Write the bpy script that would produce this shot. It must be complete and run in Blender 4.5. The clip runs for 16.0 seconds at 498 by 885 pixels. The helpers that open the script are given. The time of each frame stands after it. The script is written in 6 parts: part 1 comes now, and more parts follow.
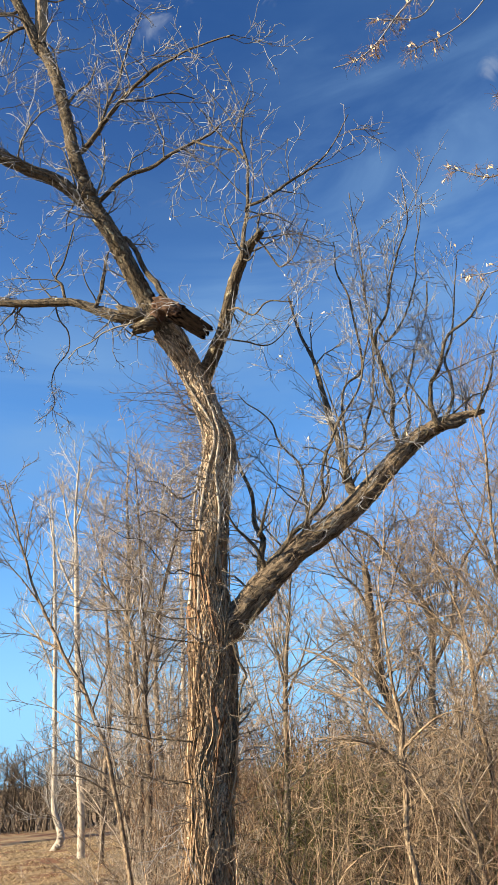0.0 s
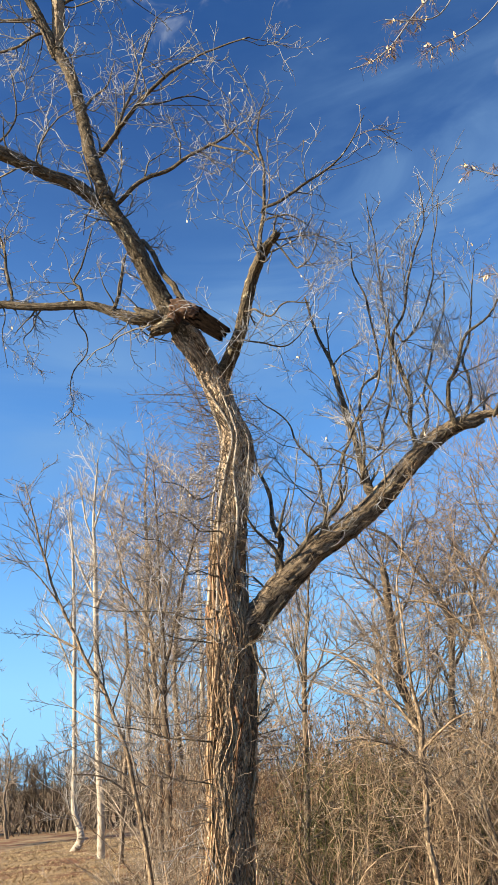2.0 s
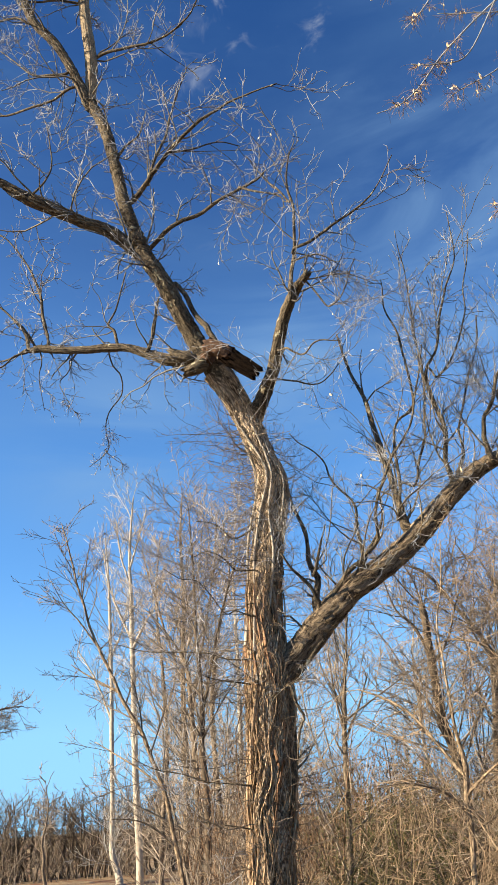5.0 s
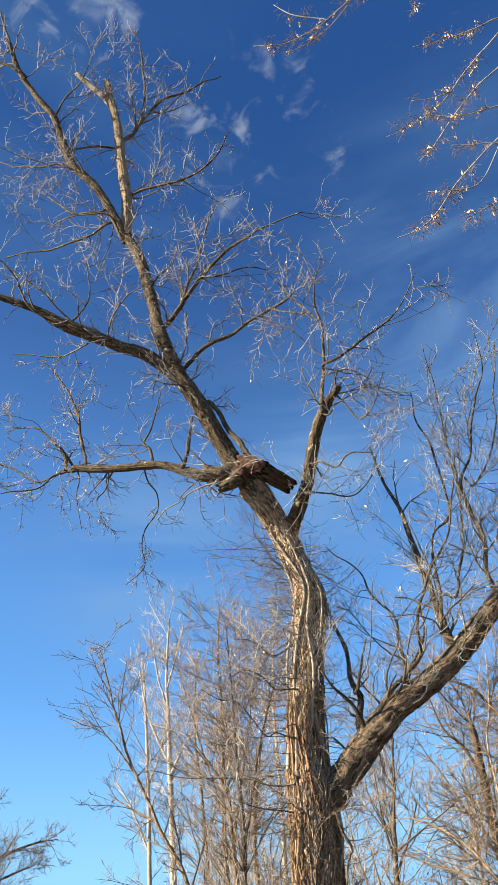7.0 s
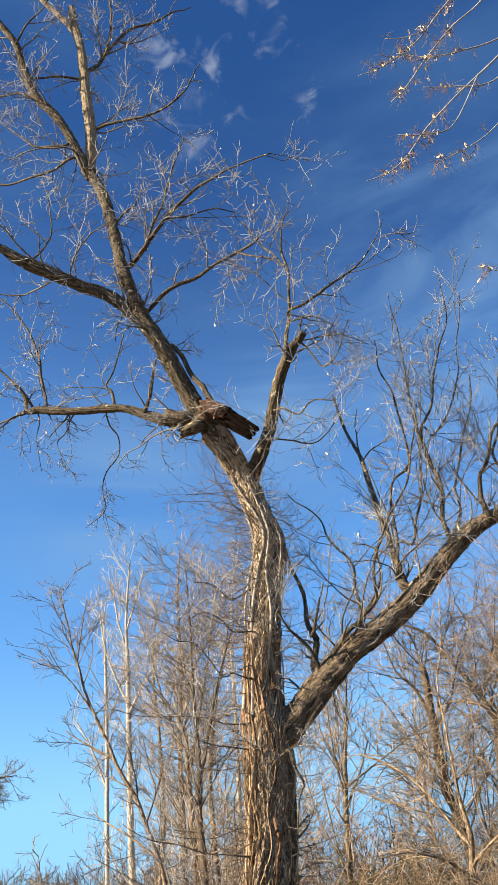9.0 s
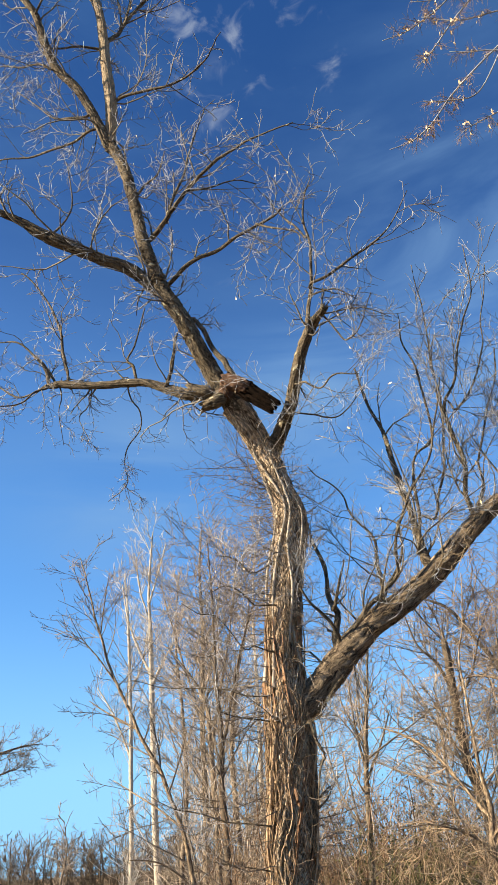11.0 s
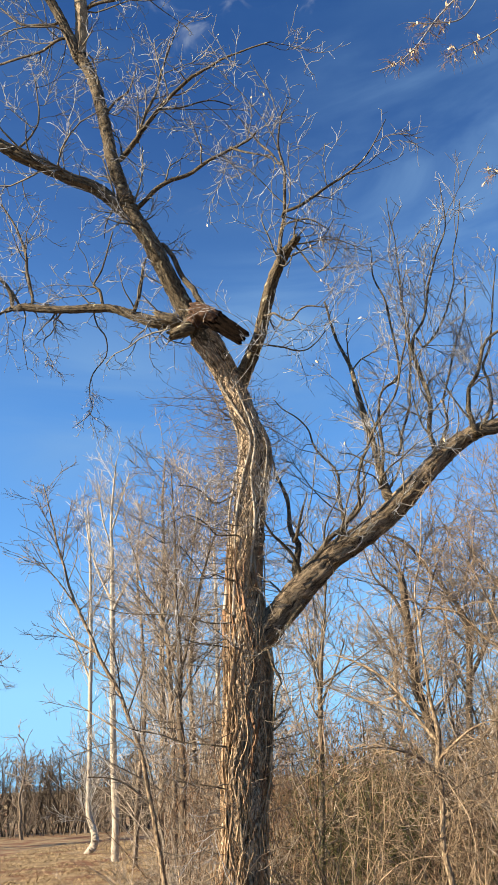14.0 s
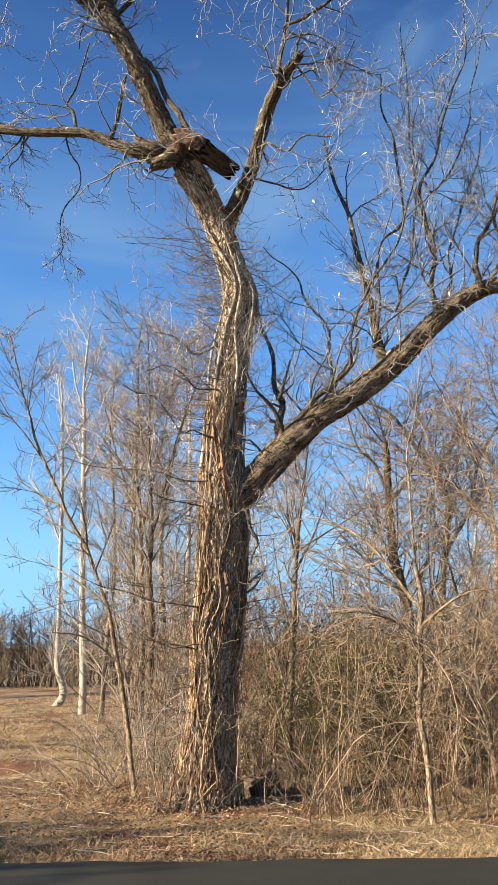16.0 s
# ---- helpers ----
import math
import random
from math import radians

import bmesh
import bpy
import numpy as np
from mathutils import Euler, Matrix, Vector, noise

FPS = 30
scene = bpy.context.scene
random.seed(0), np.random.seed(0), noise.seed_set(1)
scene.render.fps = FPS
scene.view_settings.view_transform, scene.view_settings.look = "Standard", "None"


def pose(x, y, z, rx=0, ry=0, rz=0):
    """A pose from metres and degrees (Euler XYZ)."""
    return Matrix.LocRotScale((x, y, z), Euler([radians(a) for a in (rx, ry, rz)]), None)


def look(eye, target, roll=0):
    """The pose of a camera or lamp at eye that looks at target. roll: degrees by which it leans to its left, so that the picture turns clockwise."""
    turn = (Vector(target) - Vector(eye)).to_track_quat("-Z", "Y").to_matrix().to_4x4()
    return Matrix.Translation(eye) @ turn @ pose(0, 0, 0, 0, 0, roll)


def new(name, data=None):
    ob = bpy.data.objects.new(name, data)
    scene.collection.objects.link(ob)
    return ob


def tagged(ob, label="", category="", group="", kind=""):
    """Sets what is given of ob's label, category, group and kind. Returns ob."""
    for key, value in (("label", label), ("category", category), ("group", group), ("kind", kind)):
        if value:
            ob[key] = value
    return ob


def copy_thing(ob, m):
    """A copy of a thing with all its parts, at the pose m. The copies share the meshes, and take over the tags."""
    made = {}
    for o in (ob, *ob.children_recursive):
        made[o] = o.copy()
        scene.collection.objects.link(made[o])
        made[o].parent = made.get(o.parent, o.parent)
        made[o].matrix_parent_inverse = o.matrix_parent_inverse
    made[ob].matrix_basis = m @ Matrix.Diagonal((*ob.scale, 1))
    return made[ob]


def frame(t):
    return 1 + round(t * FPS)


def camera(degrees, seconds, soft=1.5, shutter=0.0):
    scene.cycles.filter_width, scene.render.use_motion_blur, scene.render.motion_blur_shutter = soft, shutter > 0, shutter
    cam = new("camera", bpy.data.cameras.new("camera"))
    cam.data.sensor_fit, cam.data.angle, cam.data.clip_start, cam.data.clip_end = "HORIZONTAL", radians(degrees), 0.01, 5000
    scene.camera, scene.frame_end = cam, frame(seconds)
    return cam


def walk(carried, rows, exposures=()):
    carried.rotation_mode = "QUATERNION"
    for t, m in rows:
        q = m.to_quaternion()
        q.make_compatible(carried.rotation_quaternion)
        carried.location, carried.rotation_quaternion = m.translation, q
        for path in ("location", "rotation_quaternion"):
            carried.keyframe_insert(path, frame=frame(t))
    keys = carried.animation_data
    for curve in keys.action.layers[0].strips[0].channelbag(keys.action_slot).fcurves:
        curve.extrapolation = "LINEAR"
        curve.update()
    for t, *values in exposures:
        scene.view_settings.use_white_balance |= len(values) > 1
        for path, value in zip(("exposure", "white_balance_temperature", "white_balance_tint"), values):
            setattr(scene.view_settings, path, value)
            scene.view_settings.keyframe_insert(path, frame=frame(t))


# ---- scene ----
cam = camera(34.0, 16.0, 1.2)
# seconds, eye, target, lean
PATH = [
    (0, (0.229, 0.026, 1.561), (0.189, 2.002, 2.407), -4.7),
    (0.5, (0.232, 0.029, 1.558), (0.177, 2.005, 2.404), -4.9),
    (1, (0.22, 0, 1.548), (0.16, 1.974, 2.399), -4.9),
    (1.5, (0.223, 0.015, 1.547), (0.148, 1.987, 2.4), -4.7),
    (2, (0.218, 0.001, 1.544), (0.134, 1.973, 2.397), -4.5),
    (2.5, (0.225, 0, 1.532), (0.148, 1.972, 2.388), -4.5),
    (3, (0.221, 0.014, 1.559), (0.161, 1.977, 2.435), -4.7),
    (3.5, (0.226, 0.015, 1.553), (0.161, 1.972, 2.443), -4.6),
    (4, (0.22, 0.016, 1.556), (0.132, 1.969, 2.449), -4.4),
    (4.5, (0.211, -0.008, 1.559), (0.082, 1.932, 2.478), -4.4),
    (6.8, (0.221, -0.045, 1.55), (0.013, 1.749, 2.715), -4.9),
    (7, (0.221, -0.075, 1.544), (0.008, 1.689, 2.754), -4.9),
    (7.5, (0.223, -0.049, 1.561), (-0.029, 1.686, 2.806), -4.4),
    (8, (0.236, -0.058, 1.544), (0.041, 1.705, 2.76), -5),
    (8.5, (0.227, -0.009, 1.573), (0.097, 1.809, 2.714), -4.9),
    (9, (0.228, -0.042, 1.536), (0.091, 1.809, 2.622), -5.1),
    (9.5, (0.234, -0.043, 1.542), (0.076, 1.818, 2.606), -5.1),
    (12, (0.23, -0.001, 1.55), (0.017, 1.882, 2.565), -3.9),
    (12.5, (0.233, -0.006, 1.553), (0.041, 1.887, 2.554), -3.4),
    (13, (0.214, 0.018, 1.562), (0.047, 1.934, 2.525), -3.1),
    (13.5, (0.216, 0.022, 1.553), (0.067, 1.965, 2.461), -3.1),
    (14, (0.214, 0.026, 1.55), (0.084, 1.99, 2.417), -3.4),
    (14.5, (0.152, 0.061, 1.513), (0.094, 2.023, 2.389), -4.2),
    (15, (0.098, 0.286, 1.532), (0.106, 2.276, 2.345), -3.9),
    (15.5, (0.131, 0.65, 1.545), (0.109, 2.695, 2.211), -1.6),
    (16, (0.059, 0.914, 1.534), (-0.026, 2.987, 2.096), -1.3),
]
# seconds, stops, kelvin, tint
EXPOSURES = [(0.0, 1.6, 6500, 10), (16.0, 1.6, 6500, 10)]
walk(cam, [(t, look(e, g, r)) for t, e, g, r in PATH], EXPOSURES)
# small clouds: direction, spread and thickness
PUFFS = [
    ((-0.172, 0.436, 0.883), 0.085, 1.0),
    ((-0.230, 0.426, 0.875), 0.06, 0.7),
    ((-0.076, 0.582, 0.809), 0.085, 1.0),
    ((-0.105, 0.545, 0.832), 0.06, 0.7),
    ((0.050, 0.611, 0.790), 0.035, 0.85),
    ((0.017, 0.531, 0.847), 0.075, 0.68),
    ((-0.083, 0.620, 0.780), 0.06, 0.7),
    ((0.281, 0.660, 0.697), 0.03, 0.85),
]
# thin veils of high cloud: direction and spread
VEILS = [
    ((0.179, 0.729, 0.661), 0.28),
    ((0.185, 0.814, 0.55), 0.34),
    ((-0.231, 0.87, 0.437), 0.2),
    ((0.215, 0.932, 0.291), 0.3),
    ((0.002, 0.849, 0.529), 0.18),
]

# ---- light ----
world = bpy.data.worlds.new("world")
scene.world = world
world.use_nodes = True
SUN_EL, SUN_AZ = 28.0, 246.0  # degrees: height, and compass bearing with +y as north
SKY, SUN = 0.0375, 5.0
wt = world.node_tree
wt.nodes.clear()


def node(tree, kind, **values):
    """A node with its settings; names of sockets by a leading 'in_' index."""
    n = tree.nodes.new(kind)
    for key, value in values.items():
        if key.startswith("in_"):
            n.inputs[int(key[3:])].default_value = value
        else:
            setattr(n, key, value)
    return n


sky = node(wt, "ShaderNodeTexSky", sky_type="NISHITA", sun_disc=False, sun_elevation=radians(SUN_EL),
           sun_rotation=radians(SUN_AZ), altitude=200, air_density=1.0, dust_density=0.0, ozone_density=2.0)
coord = node(wt, "ShaderNodeTexCoord")


def wisp(scale, stretch, turn, low, high, detail=7.0, warp=0.8):
    """Thin cloud: stretched noise over the directions of the sky, as a cover from 0 to 1."""
    mapping = node(wt, "ShaderNodeMapping")
    mapping.inputs["Rotation"].default_value = turn
    mapping.inputs["Scale"].default_value = stretch
    wt.links.new(coord.outputs["Generated"], mapping.inputs["Vector"])
    tex = node(wt, "ShaderNodeTexNoise")
    tex.inputs["Scale"].default_value, tex.inputs["Detail"].default_value = scale, detail
    tex.inputs["Roughness"].default_value, tex.inputs["Distortion"].default_value = 0.55, warp
    wt.links.new(mapping.outputs[0], tex.inputs["Vector"])
    ramp = node(wt, "ShaderNodeMapRange", in_1=low, in_2=high, interpolation_type="SMOOTHSTEP")
    wt.links.new(tex.outputs[0], ramp.inputs[0])
    return ramp.outputs[0]


def times(a, b):
    m = node(wt, "ShaderNodeMath", operation="MULTIPLY")
    for i, v in enumerate((a, b)):
        if isinstance(v, (int, float)):
            m.inputs[i].default_value = v
        else:
            wt.links.new(v, m.inputs[i])
    return m.outputs[0]


def puff(direction, size):
    """A soft round region of the sky in which one small cloud stands."""
    d = node(wt, "ShaderNodeVectorMath", operation="DISTANCE")
    wt.links.new(coord.outputs["Generated"], d.inputs[0])
    d.inputs[1].default_value = Vector(direction).normalized()
    r = node(wt, "ShaderNodeMapRange", in_1=size, in_2=0.0, interpolation_type="SMOOTHSTEP")
    wt.links.new(d.outputs["Value"], r.inputs[0])
    return r.outputs[0]


def over(colour, cover, tint):
    m = node(wt, "ShaderNodeMix", data_type="RGBA")
    wt.links.new(cover, m.inputs["Factor"])
    wt.links.new(colour, m.inputs["A"])
    m.inputs["B"].default_value = (*tint, 1)
    return m.outputs["Result"]


def joined(a, b):
    m = node(wt, "ShaderNodeMath", operation="MAXIMUM")
    wt.links.new(a, m.inputs[0])
    wt.links.new(b, m.inputs[1])
    return m.outputs[0]


deep = node(wt, "ShaderNodeGamma")
deep.inputs["Gamma"].default_value = 1.6
wt.links.new(sky.outputs[0], deep.inputs[0])
rich = node(wt, "ShaderNodeHueSaturation")
rich.inputs["Saturation"].default_value, rich.inputs["Hue"].default_value = 1.02, 0.498
wt.links.new(deep.outputs[0], rich.inputs["Color"])
# the glow round the sun stays within bounds
held = node(wt, "ShaderNodeVectorMath", operation="MINIMUM")
held.inputs[1].default_value = (5.5, 11.0, 16.0)
wt.links.new(rich.outputs[0], held.inputs[0])
colour = held.outputs[0]
# haze that thickens towards the horizon
up = node(wt, "ShaderNodeSeparateXYZ")
wt.links.new(coord.outputs["Generated"], up.inputs[0])
haze = node(wt, "ShaderNodeMapRange", in_1=0.76, in_2=0.1, in_3=0.0, in_4=0.68, interpolation_type="SMOOTHSTEP")
wt.links.new(up.outputs["Z"], haze.inputs[0])
colour = over(colour, haze.outputs[0], (1.1, 3.6, 7.6))
low_haze = node(wt, "ShaderNodeMapRange", in_1=0.34, in_2=0.04, in_3=0.0, in_4=0.6, interpolation_type="SMOOTHSTEP")
wt.links.new(up.outputs["Z"], low_haze.inputs[0])
colour = over(colour, low_haze.outputs[0], (3.6, 7.2, 10.0))
# the deep blue overhead
deep_blue = node(wt, "ShaderNodeMapRange", in_1=0.5, in_2=0.85, in_3=0.0, in_4=0.72, interpolation_type="SMOOTHSTEP")
wt.links.new(up.outputs["Z"], deep_blue.inputs[0])
colour = over(colour, deep_blue.outputs[0], (0.15, 0.72, 2.5))
veil = None
for direction, size in VEILS:
    p = puff(direction, size)
    veil = p if veil is None else joined(veil, p)
colour = over(colour, times(times(veil, wisp(2.6, (1.0, 0.7, 5.0), (0.1, 0.42, 0.5), 0.34, 0.72, 9.0, 0.7)), 0.6), (2.3, 4.1, 6.6))
colour = over(colour, times(wisp(1.6, (1.0, 0.6, 4.5), (0.25, 0.32, 0.5), 0.46, 0.76, 8.0, 0.5), 0.2), (1.6, 3.2, 5.4))
spots = None
for direction, size, full in PUFFS:
    p = times(puff(direction, size), full)
    spots = p if spots is None else joined(spots, p)
torn = wisp(24.0, (1.0, 0.8, 1.3), (0.2, 0.5, 0.6), 0.28, 0.78, 14.0, 0.9)
thick = node(wt, "ShaderNodeMath", operation="MULTIPLY_ADD", in_1=0.95)
wt.links.new(spots, thick.inputs[0])
wt.links.new(torn, thick.inputs[2])
cover = node(wt, "ShaderNodeMapRange", in_1=0.85, in_2=1.85, interpolation_type="SMOOTHSTEP")
wt.links.new(thick.outputs[0], cover.inputs[0])
colour = over(colour, times(cover.outputs[0], 0.6), (5.0, 5.6, 6.4))
back = node(wt, "ShaderNodeBackground")
back.inputs["Strength"].default_value = SKY
wt.links.new(colour, back.inputs["Color"])
wt.links.new(back.outputs[0], node(wt, "ShaderNodeOutputWorld").inputs[0])

lamp = bpy.data.lights.new("sun", "SUN")
lamp.energy, lamp.angle, lamp.color = SUN, radians(0.55), (1.0, 0.84, 0.62)
az, el = radians(SUN_AZ), radians(SUN_EL)
toward = Vector((math.sin(az) * math.cos(el), math.cos(az) * math.cos(el), math.sin(el)))
new("sun", lamp).matrix_world = look(toward * 60, (0, 0, 0))


# ---- materials ----
def surface(name, dark, light, scale, rough=0.85, bump=0.3, stretch=(1, 1, 1), source="Object", grain=8.0, random_tone=0.0, depth=0.01, contrast=(0.3, 0.7), spot=None, plates=None):
    """A rough surface of two tones: broad stains, fine grain and relief, stretched along the wood where asked."""
    mat = bpy.data.materials.new(name)
    mat.use_nodes = True
    t = mat.node_tree
    bsdf = t.nodes["Principled BSDF"]
    bsdf.inputs["Roughness"].default_value = rough
    bsdf.inputs["Specular IOR Level"].default_value = 0.25
    if source == "bark":
        c = node(t, "ShaderNodeAttribute", attribute_name="bark").outputs["Vector"]
    else:
        c = node(t, "ShaderNodeTexCoord").outputs[source]
    mp = node(t, "ShaderNodeMapping")
    mp.inputs["Scale"].default_value = stretch
    t.links.new(c, mp.inputs["Vector"])
    broad = node(t, "ShaderNodeTexNoise")
    broad.inputs["Scale"].default_value, broad.inputs["Detail"].default_value = scale, 4.0
    fine = node(t, "ShaderNodeTexNoise")
    fine.inputs["Scale"].default_value, fine.inputs["Detail"].default_value = scale * grain, 5.0
    fine.inputs["Roughness"].default_value = 0.65
    for n in (broad, fine):
        t.links.new(mp.outputs[0], n.inputs["Vector"])
    mixed = node(t, "ShaderNodeMix", data_type="FLOAT", in_0=0.55)
    t.links.new(broad.outputs[0], mixed.inputs["A"])
    t.links.new(fine.outputs[0], mixed.inputs["B"])
    height = mixed.outputs["Result"]
    if plates:
        # plates of bark with furrows between them: cells whose edges wander
        warp = node(t, "ShaderNodeTexNoise")
        warp.inputs["Scale"].default_value, warp.inputs["Detail"].default_value = plates[0] * 0.9, 3.0
        t.links.new(mp.outputs[0], warp.inputs["Vector"])
        bent = node(t, "ShaderNodeVectorMath", operation="MULTIPLY_ADD")
        bent.inputs[1].default_value = (1.1 / plates[0],) * 3
        t.links.new(warp.outputs["Color"], bent.inputs[0])
        t.links.new(mp.outputs[0], bent.inputs[2])
        cell = node(t, "ShaderNodeTexVoronoi", feature="DISTANCE_TO_EDGE")
        cell.inputs["Scale"].default_value = plates[0]
        t.links.new(bent.outputs[0], cell.inputs["Vector"])
        edge = node(t, "ShaderNodeMapRange", in_1=0.0, in_2=plates[1], in_3=-0.7 * plates[2], in_4=0.3 * plates[2], interpolation_type="SMOOTHSTEP")
        t.links.new(cell.outputs["Distance"], edge.inputs[0])
        rise = node(t, "ShaderNodeMath", operation="ADD")
        t.links.new(height, rise.inputs[0])
        t.links.new(edge.outputs[0], rise.inputs[1])
        height = rise.outputs[0]
    rng = node(t, "ShaderNodeMapRange", in_1=contrast[0], in_2=contrast[1])
    t.links.new(height, rng.inputs[0])
    ramp = node(t, "ShaderNodeMix", data_type="RGBA")
    ramp.inputs["A"].default_value, ramp.inputs["B"].default_value = (*dark, 1), (*light, 1)
    t.links.new(rng.outputs[0], ramp.inputs["Factor"])
    col = ramp.outputs["Result"]
    if spot:
        patch = node(t, "ShaderNodeTexNoise")
        patch.inputs["Scale"].default_value, patch.inputs["Detail"].default_value = spot[1], 6.0
        t.links.new(c, patch.inputs["Vector"])
        pr = node(t, "ShaderNodeMapRange", in_1=spot[2], in_2=spot[2] + 0.07)
        t.links.new(patch.outputs[0], pr.inputs[0])
        pm = node(t, "ShaderNodeMix", data_type="RGBA")
        pm.inputs["B"].default_value = (*spot[0], 1)
        t.links.new(pr.outputs[0], pm.inputs["Factor"])
        t.links.new(col, pm.inputs["A"])
        col = pm.outputs["Result"]
    if random_tone:
        geo = node(t, "ShaderNodeNewGeometry")
        rr = node(t, "ShaderNodeMapRange", in_3=1 - random_tone, in_4=1 + random_tone)
        t.links.new(geo.outputs["Random Per Island"], rr.inputs[0])
        hv = node(t, "ShaderNodeHueSaturation")
        t.links.new(rr.outputs[0], hv.inputs["Value"])
        t.links.new(col, hv.inputs["Color"])
        col = hv.outputs[0]
    t.links.new(col, bsdf.inputs["Base Color"])
    if bump:
        b = node(t, "ShaderNodeBump")
        b.inputs["Strength"].default_value, b.inputs["Distance"].default_value = bump, depth
        t.links.new(height, b.inputs["Height"])
        t.links.new(b.outputs[0], bsdf.inputs["Normal"])
    return mat


BARK = surface("furrowed_bark", (0.055, 0.036, 0.022), (0.7, 0.54, 0.365), 12.0, 0.9, 1.0, (1, 1, 0.3), "bark", 4.5, depth=0.03, contrast=(0.29, 0.63), spot=((0.42, 0.4, 0.31), 5.0, 0.68), plates=(34.0, 0.34, 0.22))
# limb bark, darkened in colour for limbs seen from their shaded underside
LIMB = surface("limb_bark", (0.018, 0.014, 0.0095), (0.3, 0.235, 0.15), 26.0, 0.9, 1.0, (1, 1, 0.3), "bark", 4.5, depth=0.03, contrast=(0.36, 0.68), spot=((0.42, 0.39, 0.26), 9.0, 0.64), plates=(80.0, 0.4, 0.1))
# tan copy for the right limb, made paler to carry its sunlit top
LIT_LIMB = surface("lit_tan_limb_bark", (0.025, 0.0175, 0.0115), (0.45, 0.345, 0.225), 22.0, 0.9, 1.0, (1, 1, 0.22), "bark", 4.5, depth=0.03, contrast=(0.36, 0.68), plates=(80.0, 0.4, 0.1))
RUST = surface("rusty_shredded_bark", (0.045, 0.021, 0.011), (0.4, 0.235, 0.13), 16.0, 0.9, 1.0, (1, 1, 0.15), "bark", 5.0, random_tone=0.3, depth=0.012, contrast=(0.32, 0.66))
TWIG = surface("grey_twig_bark", (0.08, 0.078, 0.075), (0.43, 0.43, 0.43), 6.0, 0.7, 0.0, random_tone=0.6)
BOUGH = surface("olive_bough_bark", (0.03, 0.025, 0.018), (0.24, 0.2, 0.14), 9.0, 0.85, 0.0, random_tone=0.4)
# wood without bark on the snag, with its sunlit paleness in the colour
SNAG = surface("sunlit_barkless_wood", (0.08, 0.06, 0.038), (0.47, 0.37, 0.235), 20.0, 0.85, 1.0, (1, 1, 0.3), "bark", 4.0, depth=0.02, contrast=(0.3, 0.66), plates=(60.0, 0.3, 0.12))
SHOOT = surface("brown_vine_shoots", (0.045, 0.036, 0.028), (0.25, 0.205, 0.155), 6.0, 0.8, 0.0, random_tone=0.5)
VINE = surface("shaggy_vine_stem", (0.055, 0.031, 0.017), (0.55, 0.39, 0.235), 16.0, 0.9, 1.0, (1, 1, 0.2), "bark", 4.0, random_tone=0.5, depth=0.015, contrast=(0.33, 0.64))
WOOD = surface("rotten_broken_wood", (0.032, 0.018, 0.011), (0.16, 0.092, 0.056), 18.0, 0.9, 0.8, (1, 1, 0.5), "bark", 5.0, depth=0.015, contrast=(0.3, 0.7))
PALE = surface("pale_birch_bark", (0.24, 0.2, 0.15), (0.46, 0.405, 0.32), 5.0, 0.8, 0.4, (1, 1, 0.5), "bark", 4.0, depth=0.004, contrast=(0.25, 0.66), spot=((0.18, 0.15, 0.115), 4.0, 0.76))
PALE_TWIG = surface("pale_twigs", (0.24, 0.225, 0.2), (0.5, 0.48, 0.44), 3.0, 0.8, 0.0, random_tone=0.45)
GREY = surface("grey_brown_bark", (0.07, 0.052, 0.036), (0.3, 0.236, 0.165), 14.0, 0.9, 0.8, (1, 1, 0.3), "bark", 3.0, depth=0.01, plates=(26.0, 0.3, 0.18))
GREY_TWIG = surface("grey_brown_twigs", (0.14, 0.112, 0.082), (0.42, 0.35, 0.272), 3.0, 0.8, 0.0, random_tone=0.55)
DARK = surface("dark_bark", (0.033, 0.025, 0.018), (0.156, 0.117, 0.078), 14.0, 0.9, 0.6, (1, 1, 0.3), "bark", 3.0, depth=0.008)
DARK_TWIG = surface("brown_twigs", (0.091, 0.072, 0.052), (0.221, 0.176, 0.13), 3.0, 0.8, 0.0, random_tone=0.5)
TAN = surface("tan_bark", (0.075, 0.05, 0.031), (0.4, 0.3, 0.19), 12.0, 0.9, 0.9, (1, 1, 0.35), "bark", 4.0, depth=0.012, contrast=(0.3, 0.66), plates=(26.0, 0.3, 0.2))
TAN_TWIG = surface("tan_twigs", (0.09, 0.06, 0.036), (0.37, 0.275, 0.175), 3.0, 0.8, 0.0, random_tone=0.6)
BRUSH = surface("brown_brush", (0.035, 0.021, 0.012), (0.23, 0.145, 0.085), 2.0, 0.85, 0.0, random_tone=0.6)
OLIVE = surface("olive_brush", (0.02, 0.022, 0.008), (0.11, 0.105, 0.036), 2.0, 0.85, 0.0, random_tone=0.5)
# bark colour pulled near black, in place of the slab's shaded side
PLATE = surface("shade_dark_bark_plate", (0.002, 0.0015, 0.001), (0.018, 0.0115, 0.008), 24.0, 0.95, 0.8, (1, 1, 0.3), "bark", 4.0, depth=0.012, contrast=(0.35, 0.72))
PLATE.node_tree.nodes["Principled BSDF"].inputs["Specular IOR Level"].default_value = 0.03
SEED = surface("dry_winged_seeds", (0.50, 0.34, 0.17), (0.78, 0.62, 0.40), 30.0, 0.7, 0.0, random_tone=0.25)
STALK = surface("brown_stalks", (0.11, 0.075, 0.055), (0.27, 0.19, 0.135), 20.0, 0.8, 0.0, random_tone=0.35)
DRYLEAF = surface("dry_leaves", (0.1, 0.055, 0.03), (0.38, 0.255, 0.145), 4.0, 0.8, 0.0, random_tone=0.5)
